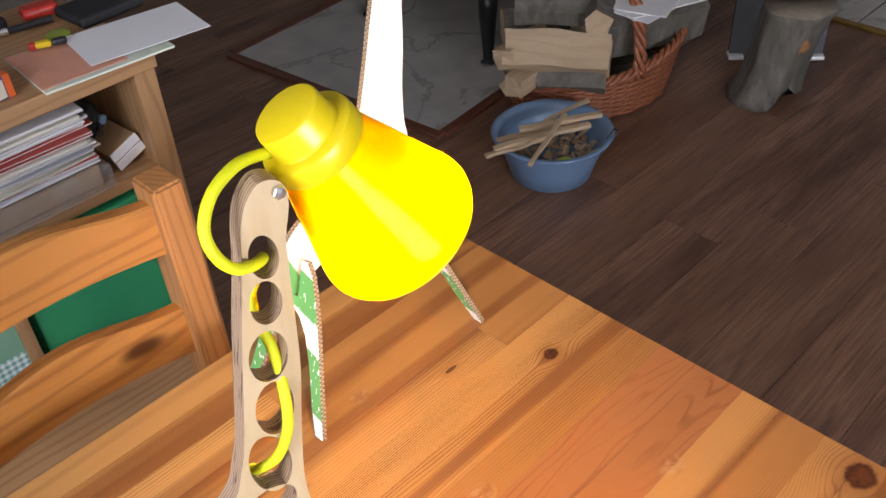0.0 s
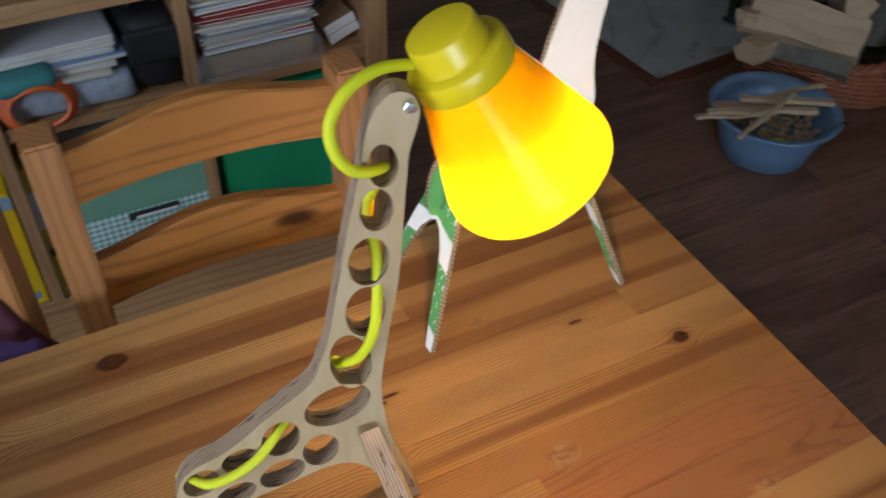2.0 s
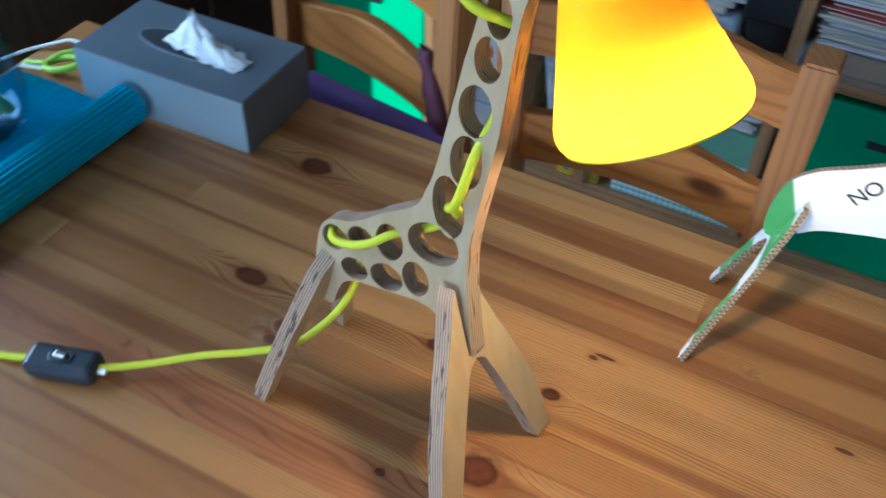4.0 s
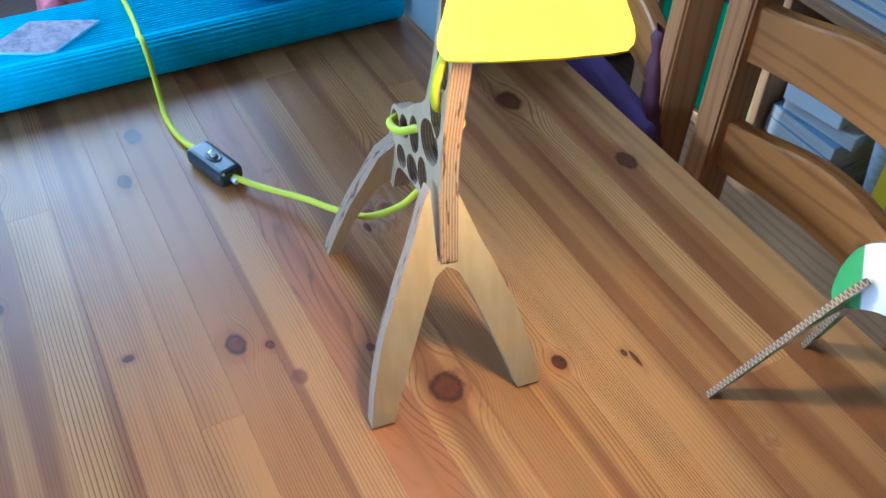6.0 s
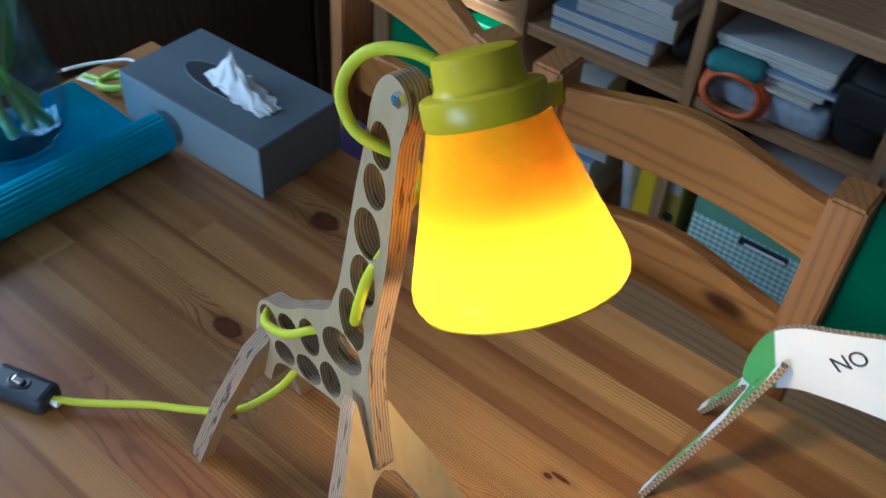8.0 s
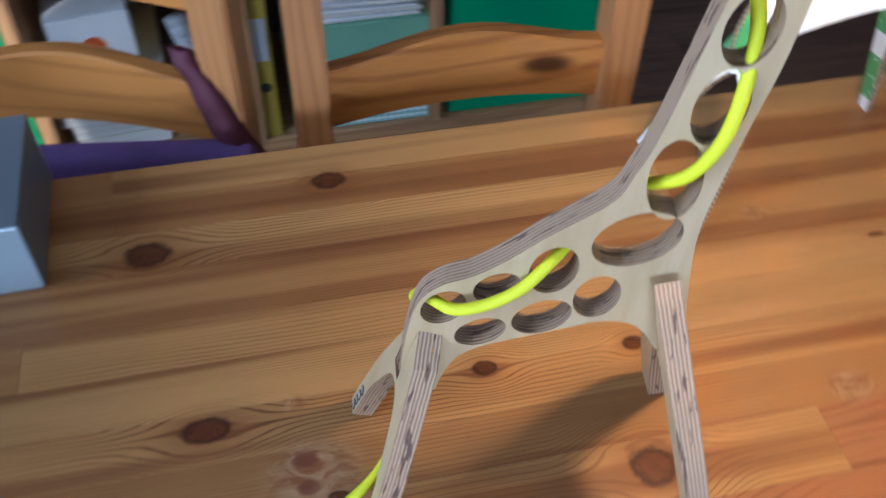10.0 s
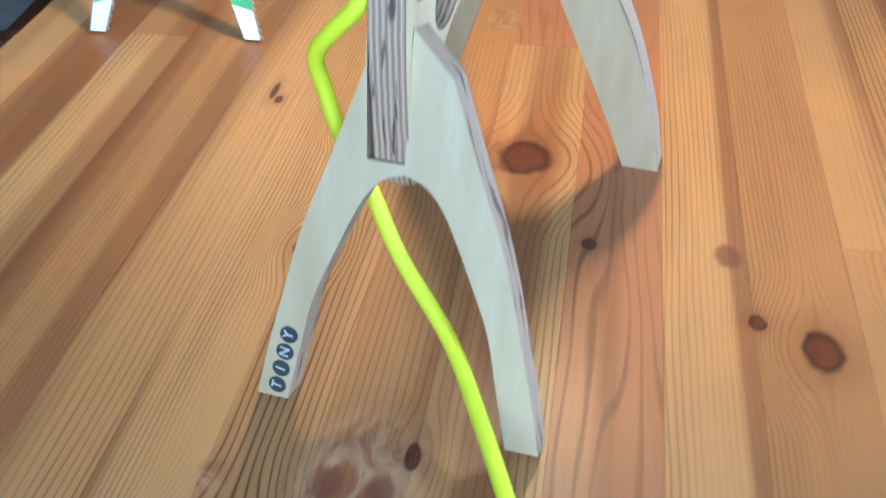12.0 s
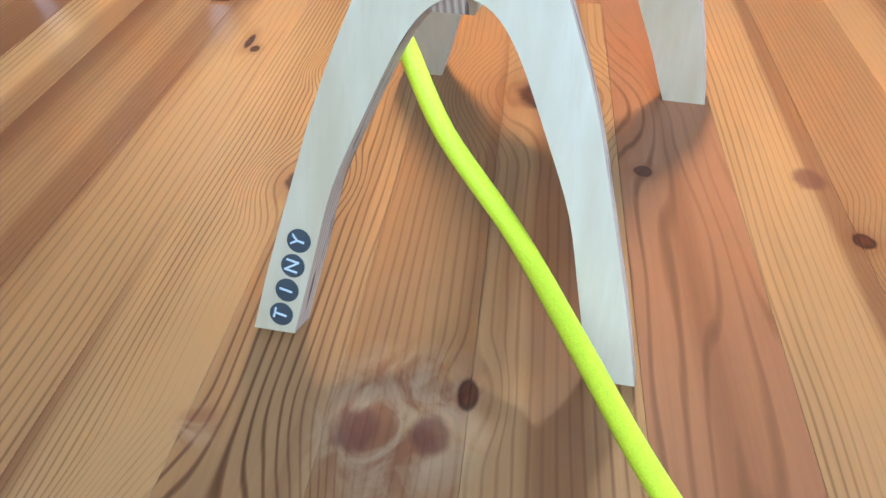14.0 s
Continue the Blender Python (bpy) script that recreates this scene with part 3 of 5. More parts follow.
solo("light_screen", box(12, 0.6, 9, (1.55, -5.4, -0.5)), SCREEN, "unseen green screen blocking light outside the south window", "hedge", kind="structure")
floor = solo("floor", box(X1 - X0, Y1 - Y0, 0.1, ((X0 + X1) / 2, (Y0 + Y1) / 2, -0.112)), DARK_WOOD, "dark brown wooden plank floor", "floor", kind="structure")

# the stove corner is laid out on a grid of its own, set into the room by CORNER
CORNER = Matrix.Translation((-0.008, 0.0075, 0)) @ Matrix.Scale(0.957, 4)
before = set(scene.objects)
# marble pad under the stove, in a red-brown trim
pad = thing("stove_pad", "pale veined marble floor pad with red-brown trim", "floor tile", pose(1.43, 1.385, 0, 0, 0, 5.2), kind="structure")
part("tile", box(1.38, 0.93, 0.008, (0.73, 0.485, 0), 0.002), MARBLE, pad)
part("trim", box(0.035, 0.966, 0.012, (0.0175, 0.483, 0), 0.003), TRIM, pad)
for y in (0.0025, 0.9675):
    part("trim", box(1.40, 0.035, 0.012, (0.735, y, 0), 0.003), TRIM, pad)
hall = thing("tile_floor", "pale grey floor tiles behind a brass strip", "floor tile", pose(2.9, 0, 0), kind="structure")
for i in range(2):
    for j in range(9):
        part("tile", box(0.33, 0.33, 0.006, (0.185 + 0.336 * i, -1.4 + 0.336 * j, 0), 0.002), MARBLE, hall)
part("threshold", box(0.035, 4.4, 0.010, (0, 0.0, 0), 0.004), BRASS, hall)

def set_corner(old):
    """Sets all top-level things made since then into the stove corner."""
    for ob in scene.objects:
        if ob not in old and ob.parent is None:
            ob.matrix_basis = CORNER @ ob.matrix_basis


set_corner(before)

# ---- the table ----
TX0, TX1, TY0, TY1 = -0.703, 0.400, -0.42, 0.335
table = thing("dining_table", "varnished knotty pine table with glued staves", "table", pose(0, 0, 0))
top = part("tabletop", box(TX1 - TX0 - 0.006, TY1 - TY0 - 0.006, 0.022, ((TX0 + TX1) / 2, (TY0 + TY1) / 2, TABLE - 0.026)), PINE, table)
for sx in (TX0 + 0.06, TX1 - 0.06):
    for sy in (TY0 + 0.06, TY1 - 0.06):
        part("leg", box(0.06, 0.06, TABLE - 0.027, (sx, sy, 0), 0.005), POST_WOOD, table)
for sy in (TY0 + 0.055, TY1 - 0.055):
    part("apron", box(TX1 - TX0 - 0.18, 0.02, 0.09, ((TX0 + TX1) / 2, sy, TABLE - 0.117), 0.002), CHAIR_WOOD, table)
for sx in (TX0 + 0.055, TX1 - 0.055):
    part("apron", box(0.02, TY1 - TY0 - 0.18, 0.09, (sx, (TY0 + TY1) / 2, TABLE - 0.117), 0.002), CHAIR_WOOD, table)


# ---- chairs ----
def dining_chair(m, label):
    """A pine chair: two posts with two arched rails, a seat, front legs and stretchers; seat towards local -y."""
    chair = thing("dining_chair", label, "chair", m, "chairs at the table")
    for s in (-1, 1):
        bm = bmesh.new()
        for (y0, z0, y1, z1) in ((0.0, 0.0, -0.012, 0.46), (-0.012, 0.46, 0.0, 0.92)):
            a = [bm.verts.new((s * 0.1425 + dx, y0 + dy, z0)) for dx, dy in ((-0.016, -0.021), (0.016, -0.021), (0.016, 0.021), (-0.016, 0.021))]
            b = [bm.verts.new((s * 0.1425 + dx, y1 + dy, z1)) for dx, dy in ((-0.016, -0.021), (0.016, -0.021), (0.016, 0.021), (-0.016, 0.021))]
            for i in range(4):
                bm.faces.new((a[i], a[(i + 1) % 4], b[(i + 1) % 4], b[i]))
            bm.faces.new(a[::-1])
            bm.faces.new(b)
        bmesh.ops.remove_doubles(bm, verts=bm.verts, dist=1e-5)
        bmesh.ops.bevel(bm, geom=[e for e in bm.edges if abs(e.verts[0].co.z - 0.46) > 1e-4 or abs(e.verts[1].co.z - 0.46) > 1e-4], offset=0.003, segments=2, affect="EDGES")
        part("post", bm, POST_WOOD, chair)
    for z0, h, arch in ((0.842, 0.058, 0.018), (0.708, 0.060, 0.018)):
        bm = bmesh.new()
        cols = []
        for i in range(15):
            t = i / 14 * 2 - 1
            x, y = t * 0.1275, 0.010 * (1 - t * t)
            lo, hi = z0 + 0.006 * (1 - t * t), z0 + h + arch * (0.5 + 0.5 * math.cos(math.pi * t))
            cols.append([bm.verts.new(p) for p in ((x, y - 0.010, lo), (x, y - 0.010, hi - 0.002), (x, y - 0.007, hi), (x, y + 0.007, hi), (x, y + 0.010, hi - 0.002), (x, y + 0.010, lo))])
        for a, b in zip(cols, cols[1:]):
            for k in range(6):
                bm.faces.new((a[k], a[(k + 1) % 6], b[(k + 1) % 6], b[k]))
        bm.faces.new(cols[0][::-1]), bm.faces.new(cols[-1])
        part("rail", bm, CHAIR_WOOD, chair)
    part("seat", box(0.34, 0.34, 0.02, (0, -0.205, 0.435), 0.006), CHAIR_WOOD, chair)
    for s in (-1, 1):
        part("leg", box(0.034, 0.034, 0.434, (s * 0.15, -0.35, 0), 0.003), POST_WOOD, chair)
        part("stretcher", box(0.018, 0.30, 0.03, (s * 0.147, -0.18, 0.16), 0.003), POST_WOOD, chair)
    return chair


dining_chair(pose(-0.021, 0.415, 0), "honey pine dining chair with two arched back rails")
dining_chair(pose(-0.367, 0.452, 0, 0, 0, -17), "honey pine dining chair with a plum ribbon tied round its post")

# purple cushion leaning against the table's edge, and its ribbon
bm = box(0.216, 0.028, 0.272, (0, 0, 0), 0.012, 4)
for v in bm.verts:
    v.co.y += 0.012 * noise.noise(v.co * 9)
solo("seat_cushion", bm, PURPLE, "purple cloth seat cushion standing on the chair", "cushion", pose(-0.332, 0.372, 0.458, -3, 1.5, -5), True)
bm = bmesh.new()
line = curve_points([(-0.264, 0.402, 0.815), (-0.258, 0.396, 0.800), (-0.247, 0.388, 0.774), (-0.239, 0.384, 0.745), (-0.227, 0.381, 0.720), (-0.215, 0.380, 0.700)], 5)
for k, p in enumerate(line):
    w = 0.010 + 0.010 * k / len(line)
    bm.verts.new(p + Vector((-w, -0.002 + 0.003 * math.sin(k), 0.3 * w)))
    bm.verts.new(p + Vector((0, -0.008, 0)))
    bm.verts.new(p + Vector((w, -0.002, -0.3 * w)))
    bm.verts.new(p + Vector((0, 0.001, 0)))
bm.verts.ensure_lookup_table()
for k in range(len(line) - 1):
    for j in range(4):
        bm.faces.new((bm.verts[4 * k + j], bm.verts[4 * k + (j + 1) % 4], bm.verts[4 * k + 4 + (j + 1) % 4], bm.verts[4 * k + 4 + j]))
solo("ribbon", bm, PLUM, "plum cloth ribbon tied round the chair post", "ribbon", None, True)

# ---- the giraffe lamp ----
lamp = thing("giraffe_lamp", "plywood giraffe desk lamp with a lit yellow shade", "lamp", pose(0, 0, TABLE, 0, 0, -11))
MM = 0.001


def oval(l, r, t, b, n=28):
    l, r, t, b = (Vector(p) * MM for p in (l, r, t, b))
    c, a, e = (l + r + t + b) / 4, (r - l) / 2, (t - b) / 2
    return [c + a * math.cos(2 * math.pi * i / n) + e * math.sin(2 * math.pi * i / n) for i in range(n)]


outline = [(-157, 93), (-157, 110), (-156, 126), (-153.5, 146), (-150, 162), (-145, 172), (-136, 179.5), (-123, 185), (-108, 196), (-94, 209),
           (-80.5, 220), (-70, 228.5), (-63, 237), (-59, 249), (-54, 264), (-47, 300), (-40, 339), (-35, 362), (-31.5, 380), (-29, 395),
           (-24.5, 408), (-16.5, 416.5), (-7.5, 415), (-3, 407), (-4.5, 396), (-8, 383), (-9.3, 367), (-10.5, 350), (-12, 325), (-14, 301),
           (-18, 275), (-22, 247), (-24.5, 225), (-24.5, 207), (-22.5, 188), (-19, 165), (-15.5, 145), (-13, 133)]
under = [(-17, 128), (-27, 130), (-34.5, 142), (-45, 151), (-59, 152.5), (-75, 147.5), (-102, 138), (-116, 133), (-127, 125), (-132.5, 116), (-136.5, 105), (-141, 93)]
holes = [oval((-28.4, 375.6), (-13.5, 379), (-22.1, 389.6), (-19.3, 364.5)), oval((-33.2, 349.1), (-16.3, 353.3), (-25.7, 364), (-23.1, 338)),
         oval((-40.2, 315.3), (-18.7, 321.1), (-30.7, 333.9), (-27.9, 301.8)), oval((-43.4, 279.2), (-21.5, 286.3), (-33.5, 300.4), (-30.6, 264)),
         oval((-53.6, 242), (-30.5, 248), (-45, 266.5), (-38.5, 222)), oval((-71.3, 204), (-31.6, 215), (-53, 225.5), (-49.5, 193)),
         oval((-98, 186), (-75, 192.5), (-87.3, 204), (-85.5, 173.5)), oval((-123, 174), (-100.7, 180), (-112, 186.5), (-111.5, 167)),
         oval((-147.5, 159.5), (-125.5, 165.6), (-136.5, 174), (-136.5, 151)), oval((-130.5, 140.5), (-105.3, 148), (-118, 154), (-117.5, 134)),
         oval((-103, 151.5), (-74.3, 160), (-89, 167.5), (-87.7, 143.5)), oval((-75, 167.5), (-52.7, 174), (-65, 185), (-62, 156))]
# the body plate stands a little askew in the notches of its legs
BODY_M = Matrix.Translation((-0.0776, 0.0025, 0.118)) @ pose(0, 0, 0, -1.65, 0.70, -0.11) @ Matrix.Translation((0.08, 0, -0.12))
giraffe_body = part("body", plate([[p * MM for p in smooth_loop(outline + under, 3)], *holes], 0.0125), [PLY, PLY_EDGE], lamp, "birch plywood neck and body with oval holes", BODY_M)


def leg_pair(outer, inner, s_top, notch, off=0.0):
    """The outline of one pair of legs: outer and inner edges as (half width, height) from foot to top, with a notch for the body."""
    outer, inner = ([(p.x, p.y) for p in curve_points([(w, s, 0) for w, s in edge], 4)] for edge in (outer, inner))
    slot = [(0.0075 + off, s_top), (0.0066 + off, notch), (-0.0066 + off, notch), (-0.0075 + off, s_top)]
    loop = outer + slot + [(-w, s) for w, s in reversed(outer)] + [(-w, s) for w, s in inner] + [(w, s) for w, s in reversed(inner[:-1])]
    return loop


front = leg_pair([(0.068, 0.0), (0.0635, 0.028), (0.0575, 0.055), (0.0505, 0.080), (0.0415, 0.104), (0.0335, 0.125), (0.0255, 0.144), (0.0125, 0.180)],
                 [(0.0500, 0.0), (0.0425, 0.025), (0.0340, 0.050), (0.0205, 0.089), (0.0125, 0.110), (0.0080, 0.120), (0.0, 0.1265)], 0.189, 0.132)
back = leg_pair([(0.0550, 0.0), (0.0500, 0.022), (0.0437, 0.046), (0.0360, 0.074), (0.0255, 0.102), (0.0145, 0.132)],
                [(0.0425, 0.0), (0.0375, 0.022), (0.0322, 0.0455), (0.0240, 0.066), (0.0152, 0.0855), (0.0080, 0.0950), (0.0, 0.0985)], 0.146, 0.1020, 0.0065)
# local x of the plate is across the body, its z runs up the slanted leg
FRONT_M = pose(0.0135, 0.002, 0.0015) @ pose(0, 0, 0, 0, 0, 92.5) @ pose(0, 0, 0, -13.8, 0, 0)
BACK_M = pose(-0.178, -0.0045, 0.0015) @ pose(0, 0, 0, 0, 0, 94) @ pose(0, 0, 0, 15.4, 0, 0)
part("front_support", plate([front], 0.0125), [PLY, PLY_EDGE], lamp, "splayed birch plywood front legs", FRONT_M)
back_legs = part("back_support", plate([back], 0.0125), [PLY, PLY_EDGE], lamp, "splayed birch plywood back legs with stamped letters", BACK_M)


def lettering(word, size, material, parent, m, name="letter"):
    """Flat raised writing from the built-in font, as a mesh."""
    data = bpy.data.curves.new(name, "FONT")
    data.body, data.size, data.extrude, data.align_x, data.align_y = word, size, 0.0002, "CENTER", "CENTER"
    tmp = new(name, data)
    mesh = bpy.data.meshes.new_from_object(tmp.evaluated_get(bpy.context.evaluated_depsgraph_get()))
    bpy.data.objects.remove(tmp)
    mesh.materials.clear()
    mesh.materials.append(material)
    ob = new(name, mesh)
    ob.parent, ob.matrix_basis = parent, m
    return ob


STAMP = plain("grey_black_stamp_ink", (0.032, 0.031, 0.029), 0.6, vary=0.4, scale=300)
STAMP_LIGHT = plain("bare_letter_wood", (0.50, 0.48, 0.43), 0.6)
for i, letter in enumerate("TINY"):
    s = 0.0056 + 0.0077 * i
    x = 0.0478 - 0.22 * s
    part("stamp", lathe([(0, -0.0002), (0.0035, -0.0002), (0.0035, 0.0002), (0, 0.0002)], 28), STAMP, back_legs, "dark round ink stamp",
         Matrix.Translation((x, 0.0064, s)) @ pose(0, 0, 0, -90, 0, 0))
    upward = Matrix(((0, 1, 0, 0), (0, 0, 1, 0), (1, 0, 0, 0), (0, 0, 0, 1)))
    lettering(letter, 0.0056, STAMP_LIGHT, back_legs, Matrix.Translation((x, 0.0067, s)) @ pose(0, 0, 0, 0, -12, 0) @ upward)

# shade, cap and bulb about a slanted axis
AXIS = Matrix.Translation((0.0284, 0.0230, 0.4113)) @ Vector((-0.5001, 0.0834, 0.8619)).to_track_quat("Z", "Y").to_matrix().to_4x4()
profile = [(0.0245, -0.001), (0.0269, -0.009), (0.0302, -0.019), (0.0335, -0.029), (0.0367, -0.040), (0.0399, -0.0495), (0.0425, -0.0575), (0.0446, -0.0635), (0.0458, -0.068), (0.0461, -0.0717), (0.0453, -0.0752), (0.0432, -0.0778)]
shade = part("shade", lathe(profile, 72), SHADE, lamp, "glowing yellow plastic shade", AXIS, True)
part("rim", lathe([(0.0432, -0.0778), (0.0436, -0.0786), (0.0426, -0.0789), (0.0420, -0.0781), (0.0432, -0.0778)], 72), CAP, shade, "", None, True)
bm = lathe([(0.0, 0.0235), (0.0162, 0.0235), (0.0175, 0.0227), (0.0180, 0.0210), (0.0185, 0.0114), (0.0197, 0.0090), (0.0240, 0.0086), (0.0255, 0.0077), (0.0259, 0.0063), (0.0261, -0.0025), (0.0252, -0.0040), (0.0240, -0.0035), (0.0236, 0.0040), (0.0150, 0.0060), (0.0, 0.0065)], 64)
cap = part("cap", bm, CAP, lamp, "matt yellow plastic lamp cap with a collar", AXIS, True)
cap.data.set_sharp_from_angle(angle=radians(40))
part("socket", lathe([(0.0, 0.006), (0.0135, 0.006), (0.0145, -0.020), (0.0165, -0.036), (0.0190, -0.048), (0.0196, -0.0538), (0.0, -0.0540)], 40), CHINA, cap, "white bulb socket and base")
BULB = Net("lit_bulb_glass", 0.4)
BULB.put("Base Color", (1.0, 0.9, 0.7))
BULB.put("Emission Color", (1.0, 0.75, 0.44))
BULB.put("Emission Strength", 82.0)
bulb = part("bulb", lathe([(0.0, -0.0542), (0.0178, -0.0542), (0.0180, -0.0590), (0.0172, -0.0650), (0.0150, -0.0705), (0.0112, -0.0748), (0.006, -0.0772), (0.0, -0.0778)], 40), BULB.mat, cap, "lit frosted bulb", None, True)
for s in (-1, 1):
    part("lug", box(0.016, 0.003, 0.010, (-0.0235, s * 0.0085, -0.006), 0.001), CAP, cap)
bm = lathe([(0.0, 0.0), (0.0033, 0.0), (0.0036, 0.0006), (0.0036, 0.0030), (0.0030, 0.0036), (0.0, 0.0038)], 6)
for s in (-1, 1):
    part("bolt", bm.copy(), STEEL, giraffe_body, "bright steel bolt", Matrix.Translation((-0.0078, s * 0.0062, 0.4095)) @ pose(0, 0, 0, -90 * s, 0, 0))
bm.free()

# the cord: out of the cap, in and out of the holes, then along the table
cord_line = [(0.0099, 0.0303, 0.4096), (-0.0008, 0.0259, 0.4141), (-0.0144, 0.0190, 0.4174), (-0.0296, 0.0111, 0.4135), (-0.0388, 0.0044, 0.4025), (-0.0386, -0.0007, 0.3905), (-0.0320, -0.0011, 0.3796),
             (-0.0234, 0.0009, 0.3749), (-0.0151, 0.0076, 0.3708), (-0.0120, 0.0165, 0.3641), (-0.0127, 0.0233, 0.3529), (-0.0150, 0.0276, 0.3428), (-0.0173, 0.0294, 0.3362), (-0.0192, 0.0262, 0.3307),
             (-0.0201, 0.0224, 0.3238), (-0.0185, 0.0123, 0.3097), (-0.0213, 0.0003, 0.2903), (-0.0252, -0.0041, 0.2677), (-0.0330, -0.0012, 0.2471), (-0.0433, 0.0076, 0.2340), (-0.0447, 0.0189, 0.2232),
             (-0.0531, 0.0204, 0.2097), (-0.0641, 0.0189, 0.1977), (-0.0750, 0.0098, 0.1947), (-0.0845, 0.0007, 0.1911), (-0.0969, -0.0061, 0.1808), (-0.1123, -0.0086, 0.1719), (-0.1281, -0.0078, 0.1667),
             (-0.1378, 0.0008, 0.1631), (-0.1440, 0.0105, 0.1580), (-0.1468, 0.0143, 0.1491), (-0.1473, 0.0233, 0.1397), (-0.1454, 0.0316, 0.1289), (-0.1421, 0.0316, 0.1139), (-0.1419, 0.0267, 0.0947),
             (-0.1437, 0.0168, 0.0773), (-0.1524, 0.0026, 0.0564), (-0.1686, -0.0223, 0.0376), (-0.1963, -0.0452, 0.0274), (-0.2260, -0.0673, 0.0202), (-0.2546, -0.0932, 0.0128), (-0.2735, -0.1120, 0.0104),
             (-0.2880, -0.1255, 0.0102)]
part("cord", tube(cord_line, 0.0030, 12, 6), CORD, lamp, "braided yellow textile cord", None, True)
inv = pose(0, 0, TABLE, 0, 0, -11).inverted()
tail = [inv @ Vector(p) for p in ((-0.362, -0.0855, 0.7585), (-0.383, -0.092, 0.755), (-0.408, -0.0965, 0.7537), (-0.437, -0.0975, 0.7537), (-0.463, -0.0945, 0.7555), (-0.4825, -0.0925, 0.768), (-0.4915, -0.092, 0.787), (-0.511, -0.0915, 0.8002),
                                  (-0.533, -0.091, 0.7945), (-0.560, -0.088, 0.776), (-0.590, -0.083, 0.7640), (-0.625, -0.080, 0.7612), (-0.660, -0.079, 0.7612), (-0.690, -0.080, 0.7625), (-0.708, -0.087, 0.7615), (-0.7185, -0.100, 0.750), (-0.724, -0.115, 0.725), (-0.727, -0.13, 0.66), (-0.727, -0.14, 0.50))]
part("cord", tube(tail, 0.0030, 12, 6), CORD, lamp, "braided yellow textile cord", None, True)
sw_m = inv @ pose(-0.3335, -0.0775, TABLE + 0.0005, 0, 0, 18)
switch = part("switch", box(0.060, 0.027, 0.018, (0, 0, 0), 0.006, 3), SWITCH, lamp, "black inline rocker switch", sw_m)
bm = lathe([(0, 0), (0.0075, 0), (0.0080, 0.0008), (0.0070, 0.0012), (0.0, 0.0006)], 24)
bmesh.ops.scale(bm, vec=(1.35, 0.85, 1), verts=bm.verts)
part("rocker_well", bm, BLACK, switch, "", pose(0, 0, 0.018))
part("rocker", box(0.010, 0.0062, 0.004, (0, 0, 0), 0.0015), STEEL, switch, "pale rocker button", pose(0, 0, 0.0186, 0, 8, 0))
part("cord_sleeve", tube([(0.028, 0, 0.0085), (0.036, 0, 0.0075)], 0.0036, 12, 2), CHINA, switch, "white cord sleeve")

# ---- the cardboard giraffe ----
card = thing("cardboard_giraffe", "white and green giraffe figure cut from corrugated cardboard", "figure", pose(0, 0, TABLE))
c_out = [(0.124, 0.128), (0.126, 0.150), (0.133, 0.168), (0.148, 0.182), (0.166, 0.191), (0.190, 0.204), (0.212, 0.216), (0.225, 0.230), (0.234, 0.262), (0.243, 0.292), (0.252, 0.325), (0.262, 0.360), (0.268, 0.395),
         (0.272, 0.420), (0.292, 0.425), (0.322, 0.405), (0.330, 0.395), (0.322, 0.385), (0.296, 0.380), (0.290, 0.345), (0.287, 0.300), (0.282, 0.262), (0.281, 0.225), (0.287, 0.190), (0.284, 0.160), (0.274, 0.143),
         (0.262, 0.128), (0.252, 0.124), (0.246, 0.138), (0.236, 0.147), (0.205, 0.1425), (0.180, 0.136), (0.162, 0.130), (0.148, 0.120), (0.138, 0.112), (0.127, 0.112)]
card_body = part("body", plate([smooth_loop(c_out, 3)], 0.005), [CARD_WHITE, CARD_EDGE], card, "white cardboard body and neck", pose(0, 0.237, 0))
c_leg = [(0.056, 0.0), (0.050, 0.03), (0.041, 0.075), (0.033, 0.115), (0.026, 0.145), (0.018, 0.170), (0.010, 0.182), (0.0035, 0.180), (0.0030, 0.140)]
c_in = [(0.046, 0.0), (0.037, 0.03), (0.027, 0.075), (0.018, 0.103), (0.008, 0.120), (0.0, 0.125)]
c_loop = c_leg + [(-w, s) for w, s in reversed(c_leg)] + [(-w, s) for w, s in c_in] + [(w, s) for w, s in reversed(c_in[:-1])]
part("rear_support", plate([[(w, 0.88 * s) for w, s in c_loop]], 0.005), [CARD_PRINT, CARD_EDGE], card, "green and white printed cardboard legs", pose(0.0996, 0.2316, 0.001, 0, 0, 91.5) @ pose(0, 0, 0, 18.1, 0, 0))
part("front_support", plate([[(1.12 * w, 1.08 * s) for w, s in c_loop]], 0.005), [CARD_PRINT, CARD_EDGE], card, "green and white printed cardboard legs", pose(0.3095, 0.2355, 0.001, 0, 0, 90) @ pose(0, 0, 0, -19.6, 0, 0))
lettering("NO", 0.0165, INK, card_body, Matrix.Translation((0.183, -0.0027, 0.176)) @ pose(0, 0, 0, 90, 0, 0) @ pose(0, 0, 0, 0, 0, 54), "print")

# ---- tissue box ----
tb = thing("tissue_box", "grey carton tissue box with a tissue pulled out", "tissue box", pose(-0.483, 0.277, TABLE + 0.0005, 0, 0, 1.5))
part("carton", box(0.216, 0.118, 0.062, (0, 0, 0), 0.0015), BOX_SIDE, tb, "silver grey carton sides")
part("end_panel", box(0.0008, 0.1165, 0.0605, (0.1083, 0, 0.0008), 0.0003), BOX_TOP, tb, "dark grey carton end")
part("top_panel", box(0.2155, 0.1175, 0.0012, (0, 0, 0.0621), 0.0005), BOX_TOP, tb, "dark grey carton top")
bm = lathe([(0, 0), (0.03, 0), (0.031, 0.0004), (0, 0.0006)], 40)
